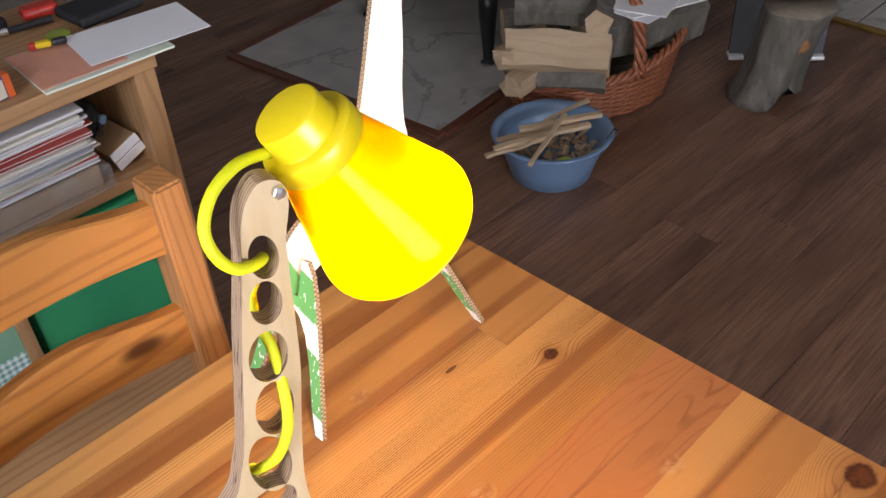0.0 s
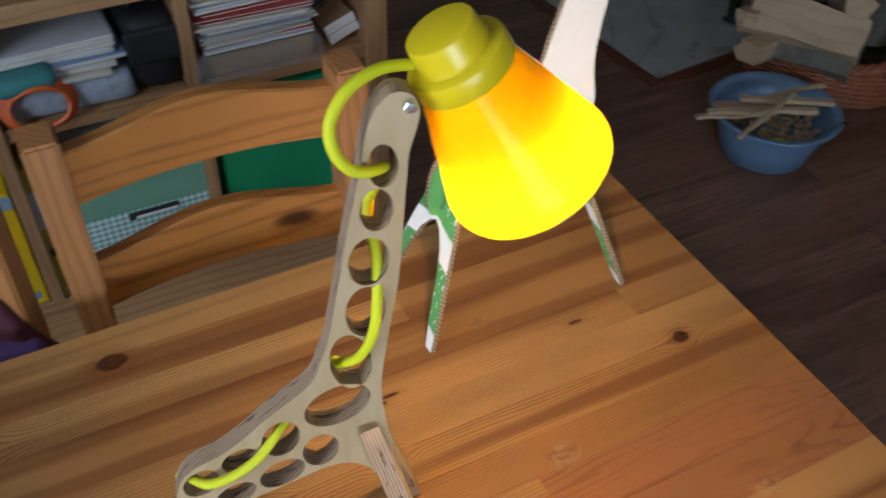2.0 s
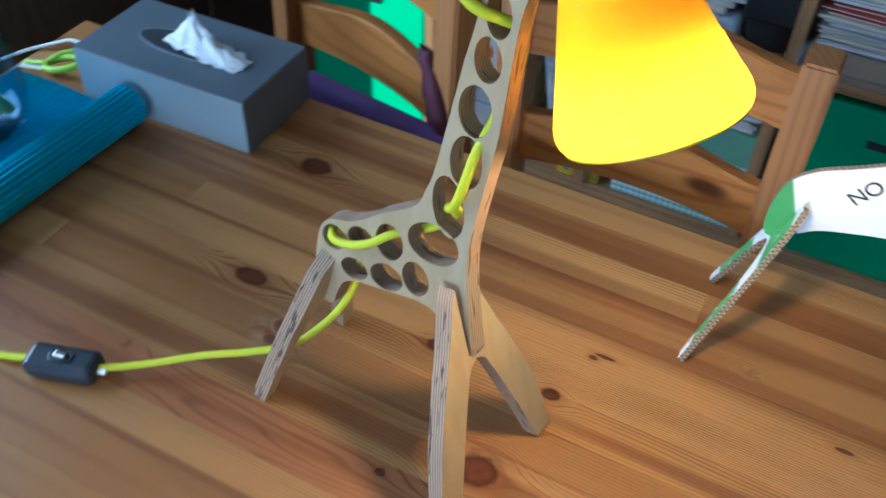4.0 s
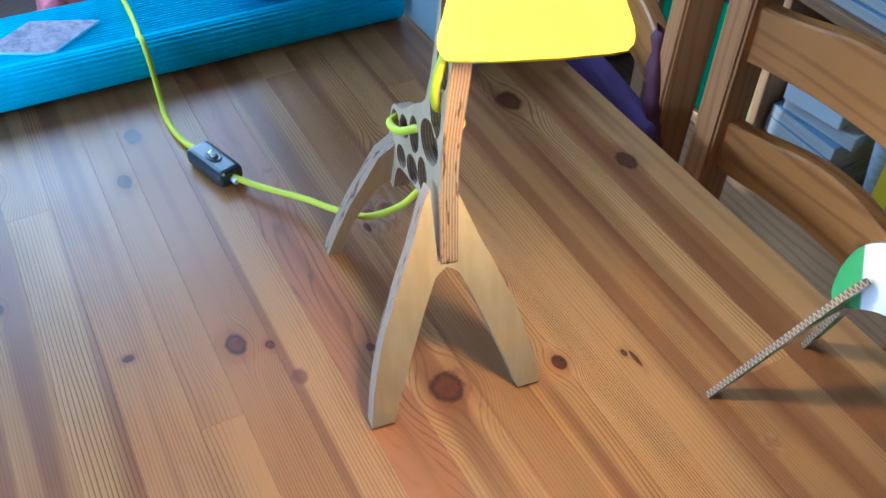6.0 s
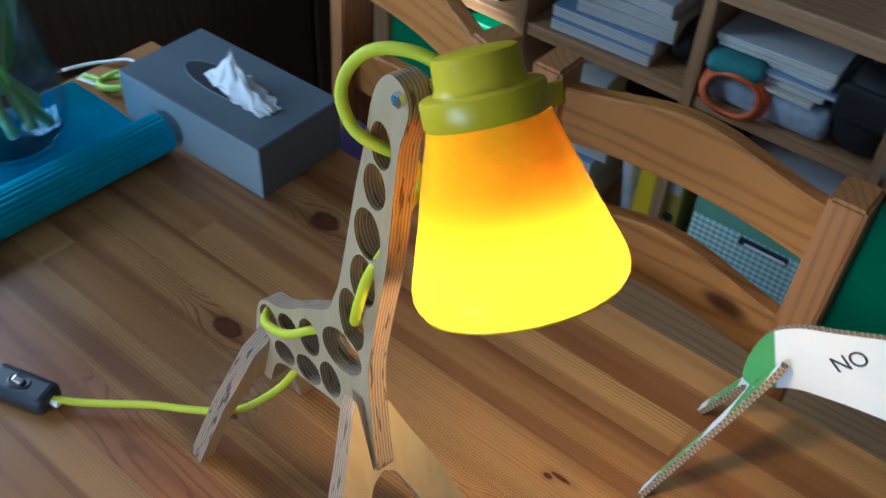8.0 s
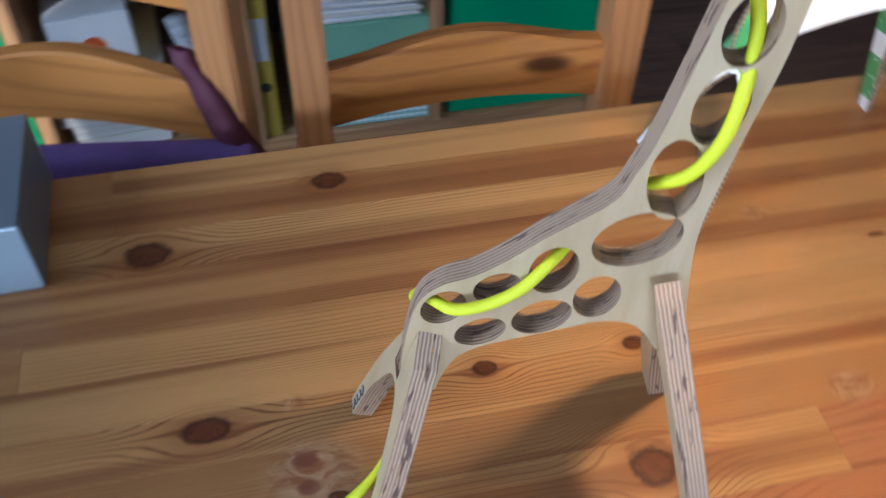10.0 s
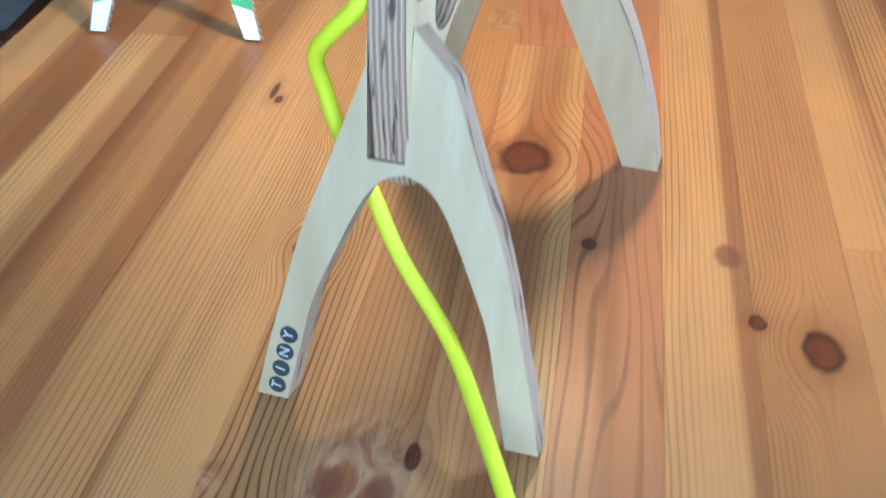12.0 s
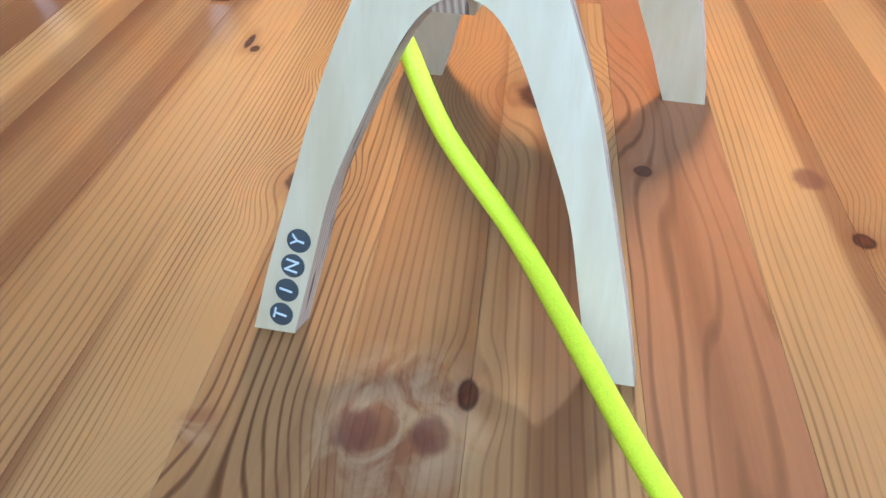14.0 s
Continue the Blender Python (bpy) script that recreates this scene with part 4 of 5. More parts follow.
bmesh.ops.scale(bm, vec=(2.05, 0.66, 1), verts=bm.verts)
for v in bm.verts:
    v.co.z += 0.0012 * noise.noise(v.co * 60) if v.co.z > 0.0005 else 0.0
part("slot", bm, plain("slot_film", (0.055, 0.06, 0.065), 0.16, vary=0.2, relief=0.5), tb, "oval slot behind dark clear film", pose(0.0, 0, 0.0636))
part("slot_edge", tube([(0.0636 * math.cos(a * math.pi / 24), 0.0206 * math.sin(a * math.pi / 24), 0.0638) for a in range(49)], 0.0005, 6, 1), BOX_SIDE, tb, "pale cut edge of the slot")
bm = bmesh.new()
rows = []
for i in range(41):
    u = i / 40
    row = []
    for j in range(25):
        v = j / 24 - 0.5
        du, dv = u - 0.34, v * 0.75
        dist, ang = math.hypot(du, dv), math.atan2(dv, du)
        fold = 1 + 0.30 * math.sin(5 * ang + 1.2) + 0.16 * math.sin(11 * ang)
        h = 0.046 * math.exp(-((dist / 0.17) ** 0.9)) * fold + 0.017 * math.exp(-((v - 0.12 * math.sin(7 * u)) / 0.2) ** 2) * (1 - abs(2 * u - 1) ** 4) + 0.0045 * noise.noise(Vector((u * 11, v * 9, 2)))
        w = 0.030 + 0.012 * math.sin(math.pi * u) + 0.005 * noise.noise(Vector((u * 6, 1, 1)))
        row.append(bm.verts.new((-0.050 + 0.105 * u + 0.006 * noise.noise(Vector((u * 5, v * 9, 5))), v * w + 0.005 * noise.noise(Vector((u * 9, 3, v * 4))), max(0.0008, h))))
    rows.append(row)
for a, b in zip(rows, rows[1:]):
    for j in range(24):
        bm.faces.new((a[j], a[j + 1], b[j + 1], b[j]))
part("tissue", bm, TISSUE, tb, "crumpled white tissue", pose(0.022, 0, 0.0638, 0, 0, -8) @ Matrix.Diagonal((0.98, 0.92, 0.66, 1)), True)

# ---- rolled mat, vase, card, clip ----
MAT_FLAT = 0.176
DS = 0.0007
cx, cz, r0 = -0.0215, 0.0240, 0.0198
prof = [(cx - MAT_FLAT + DS * i, 0.0042) for i in range(int(MAT_FLAT / DS))]
for i in range(260):
    a = math.radians(620) * i / 259
    r = r0 - 0.0070 * max(0.0, a - 3.6) / (2 * math.pi)
    prof.append((cx + r * math.sin(a), cz - r * math.cos(a)))
bm = bmesh.new()
outer, inner, run = [], [], 0.0
for i, (x, z) in enumerate(prof):
    a, b = Vector(prof[max(i - 1, 0)]), Vector(prof[min(i + 1, len(prof) - 1)])
    d = (b - a).normalized()
    nrm = Vector((-d.y, d.x))
    run += (Vector((x, z)) - a).length
    k = 0.0027 * abs(math.sin(run * math.pi / 0.0053)) - 0.00135
    o, q = Vector((x, z)) - nrm * (0.0014 + k), Vector((x, z)) + nrm * (0.0014 - k)
    outer.append(o), inner.append(q)
ring = outer + inner[::-1]
ends = []
for y in (-0.62, -0.31, 0.0):
    ends.append([bm.verts.new((p.x, y + 0.0015 * math.sin(40 * p.x), p.y)) for p in ring])
for a, b in zip(ends, ends[1:]):
    for i in range(len(ring)):
        bm.faces.new((a[i], a[(i + 1) % len(ring)], b[(i + 1) % len(ring)], b[i]))
half = len(outer)
for e in (ends[0], ends[-1]):
    for i in range(half - 1):
        bm.faces.new((e[i], e[i + 1], e[2 * half - 2 - i], e[2 * half - 1 - i]))
solo("ribbed_mat", bm, MAT_BLUE, "turquoise ribbed fabric mat lying flat, rolled up along one edge", "table mat", pose(-0.491, 0.207, TABLE, 0, 0, -2.2), True)
VASE = pose(-0.632, 0.103, TABLE + 0.0072)
vase = thing("flower_vase", "clear glass vase with water and green stems", "vase", VASE)
v_out = [(0.0, 0.0), (0.040, 0.0), (0.050, 0.004), (0.060, 0.018), (0.0655, 0.045), (0.064, 0.075), (0.058, 0.110), (0.054, 0.150), (0.056, 0.190), (0.062, 0.225)]
v_in = [(r - 0.003, z + (0.006 if z < 0.02 else 0)) for r, z in reversed(v_out) if r > 0.045] + [(0.0, 0.007)]
part("glass_body", lathe(v_out + v_in, 48), BLUE_GLASS, vase, "clear glass", None, True)
part("water", lathe([(0.0, 0.0075), (0.0468, 0.0098), (0.0568, 0.0242), (0.0622, 0.045), (0.0607, 0.075), (0.0585, 0.088), (0.0, 0.088)], 40), WATER, vase, "", None, True)
random.seed(5)
for i in range(9):
    a, b = random.uniform(0, 6.28), random.uniform(0, 6.28)
    p0 = (0.040 * math.cos(a), 0.040 * math.sin(a), 0.014 + 0.02 * random.random())
    p1 = (0.014 * math.cos(b), 0.014 * math.sin(b), 0.115)
    p2 = (-0.06 * math.cos(a), -0.06 * math.sin(a), 0.30)
    stem = part("stem", tube([p0, p1, p2], 0.0062, 10, 8), STEM, vase, "", None, True)
    d = (Vector(p0) - Vector(p1)).normalized()
    part("cut_end", tube([Vector(p0) - 0.001 * d, Vector(p0) + 0.0012 * d], 0.0048, 10, 1), WHITE, stem, "pale cut end")
    bm = bmesh.new()
    rows = []
    for k in range(9):
        t = k / 8
        w = 0.024 * math.sin(math.pi * min(1, 0.1 + t * 0.9)) + 0.001
        c = Vector(p1).lerp(Vector(p2), t * 1.25 - 0.22) + Vector((0.035 * math.cos(b) * t * t, 0.035 * math.sin(b) * t * t, -0.05 * t * t))
        s = Vector((-math.sin(a), math.cos(a), 0))
        rows.append([bm.verts.new(c - s * w + Vector((0, 0, 0.004))), bm.verts.new(c), bm.verts.new(c + s * w + Vector((0, 0, 0.004)))])
    for r1, r2 in zip(rows, rows[1:]):
        for j in range(2):
            bm.faces.new((r1[j], r1[j + 1], r2[j + 1], r2[j]))
    part("leaf", bm, LEAF, vase, "", None, True)
bm = plate([[(0.007, -0.063), (-0.012, -0.045), (-0.038, -0.008), (-0.028, 0.016), (-0.005, 0.066), (0.010, 0.045), (0.039, 0.006), (0.035, -0.010)]], 0.003)
n = Net("holographic_card", 0.25)
p = n.local()
n.put("Base Color", n.mix(n.span(n.noise(p, 75, 4, 0.6, 1.0), 0.35, 0.65), (0.07, 0.06, 0.13), (0.30, 0.22, 0.27)))
n.put("Roughness", 0.65)
solo("pick_card", bm, [n.mat, CHINA], "diamond-shaped purple-grey printed card lying on the mat", "card", pose(-0.640, -0.180, TABLE + 0.0090, -90, 0, 0))
clip = thing("plastic_clip", "lime green plastic clip with a loop handle beside the tissue box", "clip", pose(-0.644, 0.240, TABLE + 0.0075, 0, 0, 25))
part("loop", tube([(0.021 * math.cos(a), 0.0125 * math.sin(a), 0.003 + 0.003 * math.cos(a)) for a in [k * math.pi / 6 for k in range(13)]], 0.0042, 10, 3), LIME, clip, "", None, True)
part("arm", tube([(-0.018, 0.006, 0.002), (-0.004, 0.016, 0.006), (0.014, 0.021, 0.006), (0.027, 0.020, 0.001)], 0.0040, 10, 6), LIME, clip, "", None, True)
part("arm", tube([(-0.020, 0.002, 0.002), (-0.036, 0.008, -0.002), (-0.050, 0.011, -0.004)], 0.0026, 10, 4), LIME, clip, "", None, True)
solo("cable", tube([(-0.622, 0.262, TABLE + 0.002), (-0.640, 0.276, TABLE + 0.008), (-0.668, 0.280, TABLE + 0.012), (-0.692, 0.268, TABLE + 0.006), (-0.712, 0.248, TABLE + 0.0022), (-0.722, 0.22, TABLE + 0.0022)], 0.0022, 8, 6), CHINA, "thin white cable lying on the table's end", "cable", None, True)
solo("paper_tag", box(0.028, 0.016, 0.0008, (0, 0, 0)), WHITE, "small white paper tag on the table", "tag", pose(-0.685, 0.232, TABLE + 0.0006, 0, 0, 15))

# ---- the bookshelf ----
SY, SB, LIFT = 0.92, 1.24, 0.018
shelf = thing("bookshelf", "low oiled pine shelf with four columns of compartments", "shelf", pose(0, SY, LIFT))
UPS = (-0.848, -0.536, -0.224, 0.066, 0.370)
part("top_board", box(1.272, SB - SY + 0.008, 0.030, (-0.244, (SB - SY) / 2 - 0.002, 0.746), 0.003), SHELF_WOOD, shelf)
part("bottom_board", box(1.21, SB - SY - 0.01, 0.024, (-0.239, (SB - SY) / 2, 0.217), 0.002), SHELF_WOOD, shelf)
part("plinth", box(1.21, 0.02, 0.216 + LIFT, (-0.239, 0.03, -LIFT), 0.002), SHELF_WOOD, shelf)
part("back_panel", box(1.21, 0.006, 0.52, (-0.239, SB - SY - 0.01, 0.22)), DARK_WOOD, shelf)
for i, x in enumerate(UPS):
    w = 0.036 if i in (0, 4) else 0.020
    part("upright", box(w, SB - SY, 0.505 if 0 < i < 4 else 0.7455 + LIFT, (x, (SB - SY) / 2, 0.2412 if 0 < i < 4 else -LIFT), 0.002), SHELF_UP, shelf)
for a, b in zip(UPS, UPS[1:]):
    part("middle_board", box(b - a - 0.022, SB - SY - 0.008, 0.022, ((a + b) / 2, (SB - SY) / 2 + 0.002, 0.563), 0.002), SHELF_WOOD, shelf)
LOW, MID, TOPZ = 0.2415 + LIFT, 0.5855 + LIFT, 0.7765 + LIFT


def file_box(x, y, z, w, h, label):
    """A green card storage box with a slot and a lid edge."""
    fb = thing("storage_box", label, "box", pose(x, y, z), "green boxes in the shelf")
    part("carton", box(w, 0.26, h - 0.002, (0, 0.13, 0), 0.004), GREEN_CARD, fb)
    part("slot", box(0.075, 0.004, 0.013, (0.02, -0.0005, h * 0.79), 0.001), BLACK, fb, "black finger slot")


file_box(0.226, SY + 0.015, LOW, 0.272, 0.305, "glossy green card storage box with a black slot")
file_box(-0.701, SY + 0.015, LOW, 0.290, 0.300, "glossy green card storage box with a black slot")

gb = thing("gingham_box", "sage green and gingham card box full of papers", "box", pose(-0.047, SY + 0.015, LOW))
part("carton", box(0.235, 0.25, 0.135, (0, 0.125, 0), 0.002), GINGHAM, gb, "green and white checked card")
part("band", box(0.237, 0.252, 0.060, (0, 0.125, 0.136), 0.002), SAGE_CARD, gb, "sage green card band")
part("slot", box(0.085, 0.004, 0.014, (0.01, -0.002, 0.118), 0.001), BLACK, gb, "black slot")
part("slot_paper", box(0.070, 0.003, 0.005, (0.014, -0.0045, 0.120), 0.001), WHITE, gb)
random.seed(11)


def leaves_of_paper(name, x, y, z, w, d, count, thick, group, label, cat, jitter=0.012, covers=None, spin=3.0):
    """A pile of magazines, papers or books, each one a thing."""
    for i in range(count):
        t = thick * random.uniform(0.7, 1.4)
        bm = box(w * random.uniform(0.93, 1.0), d * random.uniform(0.92, 1.0), t, (0, 0, 0), min(0.0012, t * 0.3), 1)
        for f in bm.faces:
            f.material_index = 1 if abs(f.normal.z) > 0.7 else 0
        bend = random.uniform(-0.02, 0.02)
        c = random.choice(covers or COVERS[:1])
        solo(name, bm, [PAGES, c], label, cat, pose(x + random.uniform(-jitter, jitter), y + random.uniform(-jitter, jitter * 0.3), z, 0, 0, random.uniform(-spin, spin)), group=group)
        z += t + 0.0004
    return z


z = leaves_of_paper("paper_sheaf", -0.047, SY + 0.13, LOW + 0.1965, 0.20, 0.21, 6, 0.006, "papers in the gingham box", "white papers stacked in a card box", "papers")
# column A, upper: a plastic-wrapped pack, magazines, dark pouch, small white box
solo("wrapped_pack", box(0.185, 0.22, 0.040, (0, 0, 0), 0.006), KRAFT, "brown card pack under the magazines", "pack", pose(0.173, SY + 0.125, MID))
bm = box(0.205, 0.25, 0.046, (0, 0, 0), 0.012, 4)
for v in bm.verts:
    v.co += 0.004 * Vector((noise.noise(v.co * 40), noise.noise(v.co * 40 + Vector((9, 0, 0))), 0))
solo("plastic_bag", bm, FILM, "clear crinkled plastic bag round a pack", "bag", pose(0.173, SY + 0.115, MID + 0.0005), True)
leaves_of_paper("magazine", 0.178, SY + 0.125, MID + 0.048, 0.186, 0.23, 19, 0.0041, "magazines in the shelf", "glossy magazine lying in a stack", "magazine", jitter=0.007, covers=[COVERS[0], COVERS[0], COVERS[2], COVERS[3], COVERS[4], COVERS[0]])
bm = bmesh.new()
bmesh.ops.create_icosphere(bm, subdivisions=4, radius=1)
for v in bm.verts:
    v.co = Vector((v.co.x * 0.030, v.co.y * 0.055, v.co.z * 0.046)) * (1 + 0.30 * noise.noise(v.co * 2.2) + 0.10 * noise.noise(v.co * 6))
pouch = thing("dark_pouch", "crumpled black cloth pouch with a blue buckle", "pouch", pose(0.305, SY + 0.15, MID + 0.046))
part("body", bm, BLACK_CLOTH, pouch, "", None, True)
part("buckle", box(0.012, 0.010, 0.016, (0.012, -0.052, 0.012), 0.003), BOWL_BLUE, pouch, "grey blue buckle", pose(0, 0, 0, 0, 20, 0))
part("strap", tube([(0.012, -0.052, 0.012), (0.004, -0.062, -0.006), (-0.010, -0.058, -0.024), (-0.014, -0.050, -0.036)], 0.0035, 8, 6), BLACK, pouch, "", None, True)
sb = thing("small_box", "small brown card box with a white end lying tilted", "box", pose(0.302, SY + 0.032, MID + 0.001, 0, 0, 4) @ pose(0, 0, 0, 0, -19, 0))
part("carton", box(0.054, 0.10, 0.034, (0.027, 0.052, 0), 0.0015), KRAFT, sb)
part("flap", box(0.055, 0.003, 0.016, (0.027, 0, 0.0185), 0.0006), WHITE, sb, "white paper flap")
part("flap", box(0.055, 0.003, 0.0165, (0.027, -0.001, 0.0008), 0.0006), WHITE, sb, "white paper flap", pose(0, 0, 0, 4, 0, 0))
# column B, upper: bubble wrap, papers, teal cloth, orange strap, black bag
bm = box(0.19, 0.22, 0.050, (0, 0, 0), 0.016, 4)
for v in bm.verts:
    v.co += 0.006 * Vector((noise.noise(v.co * 35), noise.noise(v.co * 35 + Vector((9, 0, 0))), 0.0))
solo("bubble_wrap_pack", bm, plain("grey_bubble_wrap", (0.36, 0.42, 0.50), 0.16, vary=0.5, scale=55, relief=1.0), "grey bubble-wrapped pack in the shelf", "pack", pose(-0.111, SY + 0.120, MID), True)
leaves_of_paper("paper_sheaf", -0.119, SY + 0.125, MID + 0.051, 0.18, 0.21, 6, 0.009, "papers in the shelf", "stack of white papers and booklets", "papers", covers=[COVERS[0], COVERS[1], COVERS[0], COVERS[4]], spin=7)
bm = box(0.085, 0.05, 0.030, (0, 0, 0), 0.012, 3)
solo("teal_cloth", bm, TEAL, "folded teal cloth between papers", "cloth", pose(-0.166, SY + 0.018, MID + 0.054, 0, 0, 6), True)
bm = bmesh.new()
for k in range(3):
    r = 0.036 + 0.004 * k
    tube([(r * 1.15 * math.cos(a), 0.006 * k + 0.004 * math.sin(3 * a), 0.034 + r * 0.85 * math.sin(a)) for a in [2 * math.pi * i / 24 for i in range(25)]], 0.0042, 8, 2, into=bm)
solo("orange_strap", bm, ORANGE, "coiled orange strap hanging over a pack", "strap", pose(-0.156, SY - 0.012, MID - 0.001, -8, 0, 0), True)
bm = box(0.085, 0.16, 0.125, (0, 0, 0), 0.03, 4)
for v in bm.verts:
    v.co += 0.006 * Vector((noise.noise(v.co * 25), noise.noise(v.co * 25 + Vector((9, 0, 0))), 0))
bag = thing("black_bag", "small black cloth camera bag standing in the shelf", "bag", pose(0.019, SY + 0.09, MID))
part("body", bm, BLACK_CLOTH, bag, "", None, True)
part("flap", box(0.080, 0.012, 0.055, (0, -0.079, 0.055), 0.006, 3), BLACK_CLOTH, bag)
part("loop", tube([(-0.02, -0.03, 0.118), (-0.014, -0.03, 0.136), (0.014, -0.03, 0.136), (0.02, -0.03, 0.118)], 0.004, 8, 6), BLACK, bag, "", None, True)
# column C, upper: books; lower: white box with a red spot, books, leaning roll, yellow book
z = leaves_of_paper("book", -0.3965, SY + 0.12, MID, 0.19, 0.19, 2, 0.022, "books in the shelf", "book lying flat in a pile", "book", covers=[COVERS[1], COVERS[5]], spin=4)
leaves_of_paper("book", -0.3665, SY + 0.12, z, 0.17, 0.17, 3, 0.018, "books in the shelf", "book lying flat in a pile", "book", covers=[COVERS[0], COVERS[4], COVERS[2]], spin=9)
bm = bmesh.new()
bmesh.ops.create_icosphere(bm, subdivisions=3, radius=1)
for v in bm.verts:
    v.co = Vector((v.co.x * 0.030, v.co.y * 0.05, v.co.z * 0.032)) * (1 + 0.2 * noise.noise(v.co * 2.2))
solo("dark_pouch", bm, BLACK_CLOTH, "black cloth pouch in the shelf", "pouch", pose(-0.2735, SY + 0.10, MID + 0.031), True)
z = leaves_of_paper("book", -0.4415, SY + 0.13, LOW, 0.15, 0.2, 5, 0.024, "books in the shelf", "book lying flat in a pile", "book", covers=[COVERS[1], COVERS[6], COVERS[2], COVERS[0], COVERS[4]], spin=6)
wb = thing("white_box", "white carton box with a red spot", "box", pose(-0.4365, SY + 0.02, z, 0, 0, 8))
part("carton", box(0.115, 0.14, 0.105, (0, 0.07, 0), 0.002), CHINA, wb)
part("spot", lathe([(0, 0), (0.017, 0), (0.017, 0.0008), (0, 0.0008)], 24), ORANGE, wb, "orange red spot", pose(0.0, -0.0006, 0.055, 90, 0, 0))
solo("paper_roll", tube([(0, 0, 0), (-0.042, 0.02, 0.205)], 0.016, 20, 2), plain("patterned_roll_paper", (0.42, 0.45, 0.50), 0.6, vary=0.5, scale=90), "patterned paper roll leaning in the shelf", "roll", pose(-0.2795, SY + 0.045, LOW + 0.004), True)
yb = thing("yellow_book", "yellow book standing upright in the shelf", "book", pose(-0.2545, SY + 0.012, LOW))
part("cover", box(0.032, 0.17, 0.235, (0, 0.085, 0), 0.002), YELLOW_BOOK, yb)
part("label_band", box(0.0325, 0.002, 0.024, (0, -0.0004, 0.205), 0.0005), COVERS[1], yb, "blue printed band")
part("mark", box(0.012, 0.002, 0.014, (0.002, -0.0005, 0.012), 0.0005), COVERS[1], yb)
bd = thing("ring_binder", "mustard ring binder with a black finger hole", "binder", pose(-0.203, SY + 0.012, LOW))
part("cover", box(0.030, 0.22, 0.27, (0, 0.11, 0), 0.002), plain("mustard_card", (0.35, 0.25, 0.03), 0.5), bd)
part("finger_hole", lathe([(0, 0), (0.009, 0), (0.009, 0.001), (0, 0.001)], 20), BLACK, bd, "", pose(0, -0.0005, 0.10, 90, 0, 0))
part("label", box(0.022, 0.002, 0.075, (0, -0.0006, 0.15), 0.0005), COVERS[2], bd, "grey paper label")
# column D, upper: loose papers and wires
leaves_of_paper("paper_sheaf", -0.709, SY + 0.13, MID, 0.22, 0.2, 5, 0.008, "papers in the shelf", "stack of white papers and booklets", "papers", covers=[COVERS[0], COVERS[1]], spin=8)
bm = bmesh.new()
random.seed(21)
for k in range(7):
    c = Vector((random.uniform(-0.08, 0.08), random.uniform(-0.04, 0.04), 0.012 + 0.005 * k))
    r, a0 = random.uniform(0.03, 0.06), random.uniform(0, 6)
    tube([c + Vector((r * math.cos(a0 + a), 0.6 * r * math.sin(a0 + a), 0.012 * math.sin(2 * a + k))) for a in [i * 0.5 for i in range(13)]], 0.0028, 6, 3, into=bm)
solo("cable_bundle", bm, WHITE, "tangled white cables on a pile of papers", "cables", pose(-0.689, SY + 0.06, MID + 0.046), True)

# on the shelf's top
solo("paper_sheet", box(0.19, 0.124, 0.0008, (0, 0, 0)), WHITE, "blank white paper sheet on the shelf top", "paper", pose(0.397, SY + 0.0475, TOPZ + 0.0080, 0, 0, -8))
fo = thing("paper_folder", "clear folder with white and orange papers", "folder", pose(0.300, SY + 0.054, TOPZ, 0, 0, -4))
part("sheet", box(0.20, 0.15, 0.003, (0.02, 0, 0)), plain("pale_green_paper", (0.62, 0.70, 0.58), 0.6), fo)
part("sheet", box(0.13, 0.14, 0.001, (-0.015, 0.006, 0.0034)), plain("salmon_paper", (0.75, 0.30, 0.17), 0.6), fo, "salmon orange paper")
part("cover", box(0.17, 0.15, 0.0006, (0.0, 0.0, 0.0050)), FILM_THIN, fo, "clear plastic cover")
wal = box(0.115, 0.085, 0.018, (0, 0, 0), 0.006, 3)
solo("wallet", wal, BLACK_CLOTH, "black leather wallet on the shelf top", "wallet", pose(0.409, SY + 0.182, TOPZ + 0.0005, 0, 0, 4))
kn = thing("pocket_knife", "red and yellow pocket knife with a black end", "knife", pose(0.286, SY + 0.112, TOPZ + 0.0085, 0, 0, -22))
part("grip", box(0.034, 0.014, 0.010, (-0.012, 0, 0), 0.004), YELLOW_BOOK, kn)
part("band", box(0.014, 0.0145, 0.0105, (-0.022, 0, -0.0002), 0.004), RED, kn, "red band")
part("end", box(0.022, 0.014, 0.010, (0.016, 0, 0), 0.004), BLACK, kn, "black end")
solo("olive_cap", lathe([(0, 0), (0.018, 0), (0.02, 0.003), (0.019, 0.008), (0.012, 0.010), (0, 0.009)], 28), plain("olive_plastic", (0.25, 0.32, 0.04), 0.4), "olive green plastic bottle cap on the shelf top", "bottle cap", pose(0.316, SY + 0.143, TOPZ + 0.0005), True)
pen = thing("ball_pen", "black and silver pen on the shelf top", "pen", pose(0.299, SY + 0.212, TOPZ + 0.0075, 0, 0, -12))
part("barrel", tube([(-0.03, 0, 0), (0.04, 0, 0)], 0.0055, 12, 1), BLACK, pen)
part("tip", tube([(-0.055, 0, 0), (-0.03, 0, 0)], 0.0065, 12, 1), STEEL, pen, "steel collar")
solo("camera_pouch", box(0.07, 0.05, 0.03, (0, 0, 0), 0.012, 3), BLACK, "small black plastic case on the shelf top", "case", pose(0.239, SY + 0.237, TOPZ + 0.0005, 0, 0, 20))
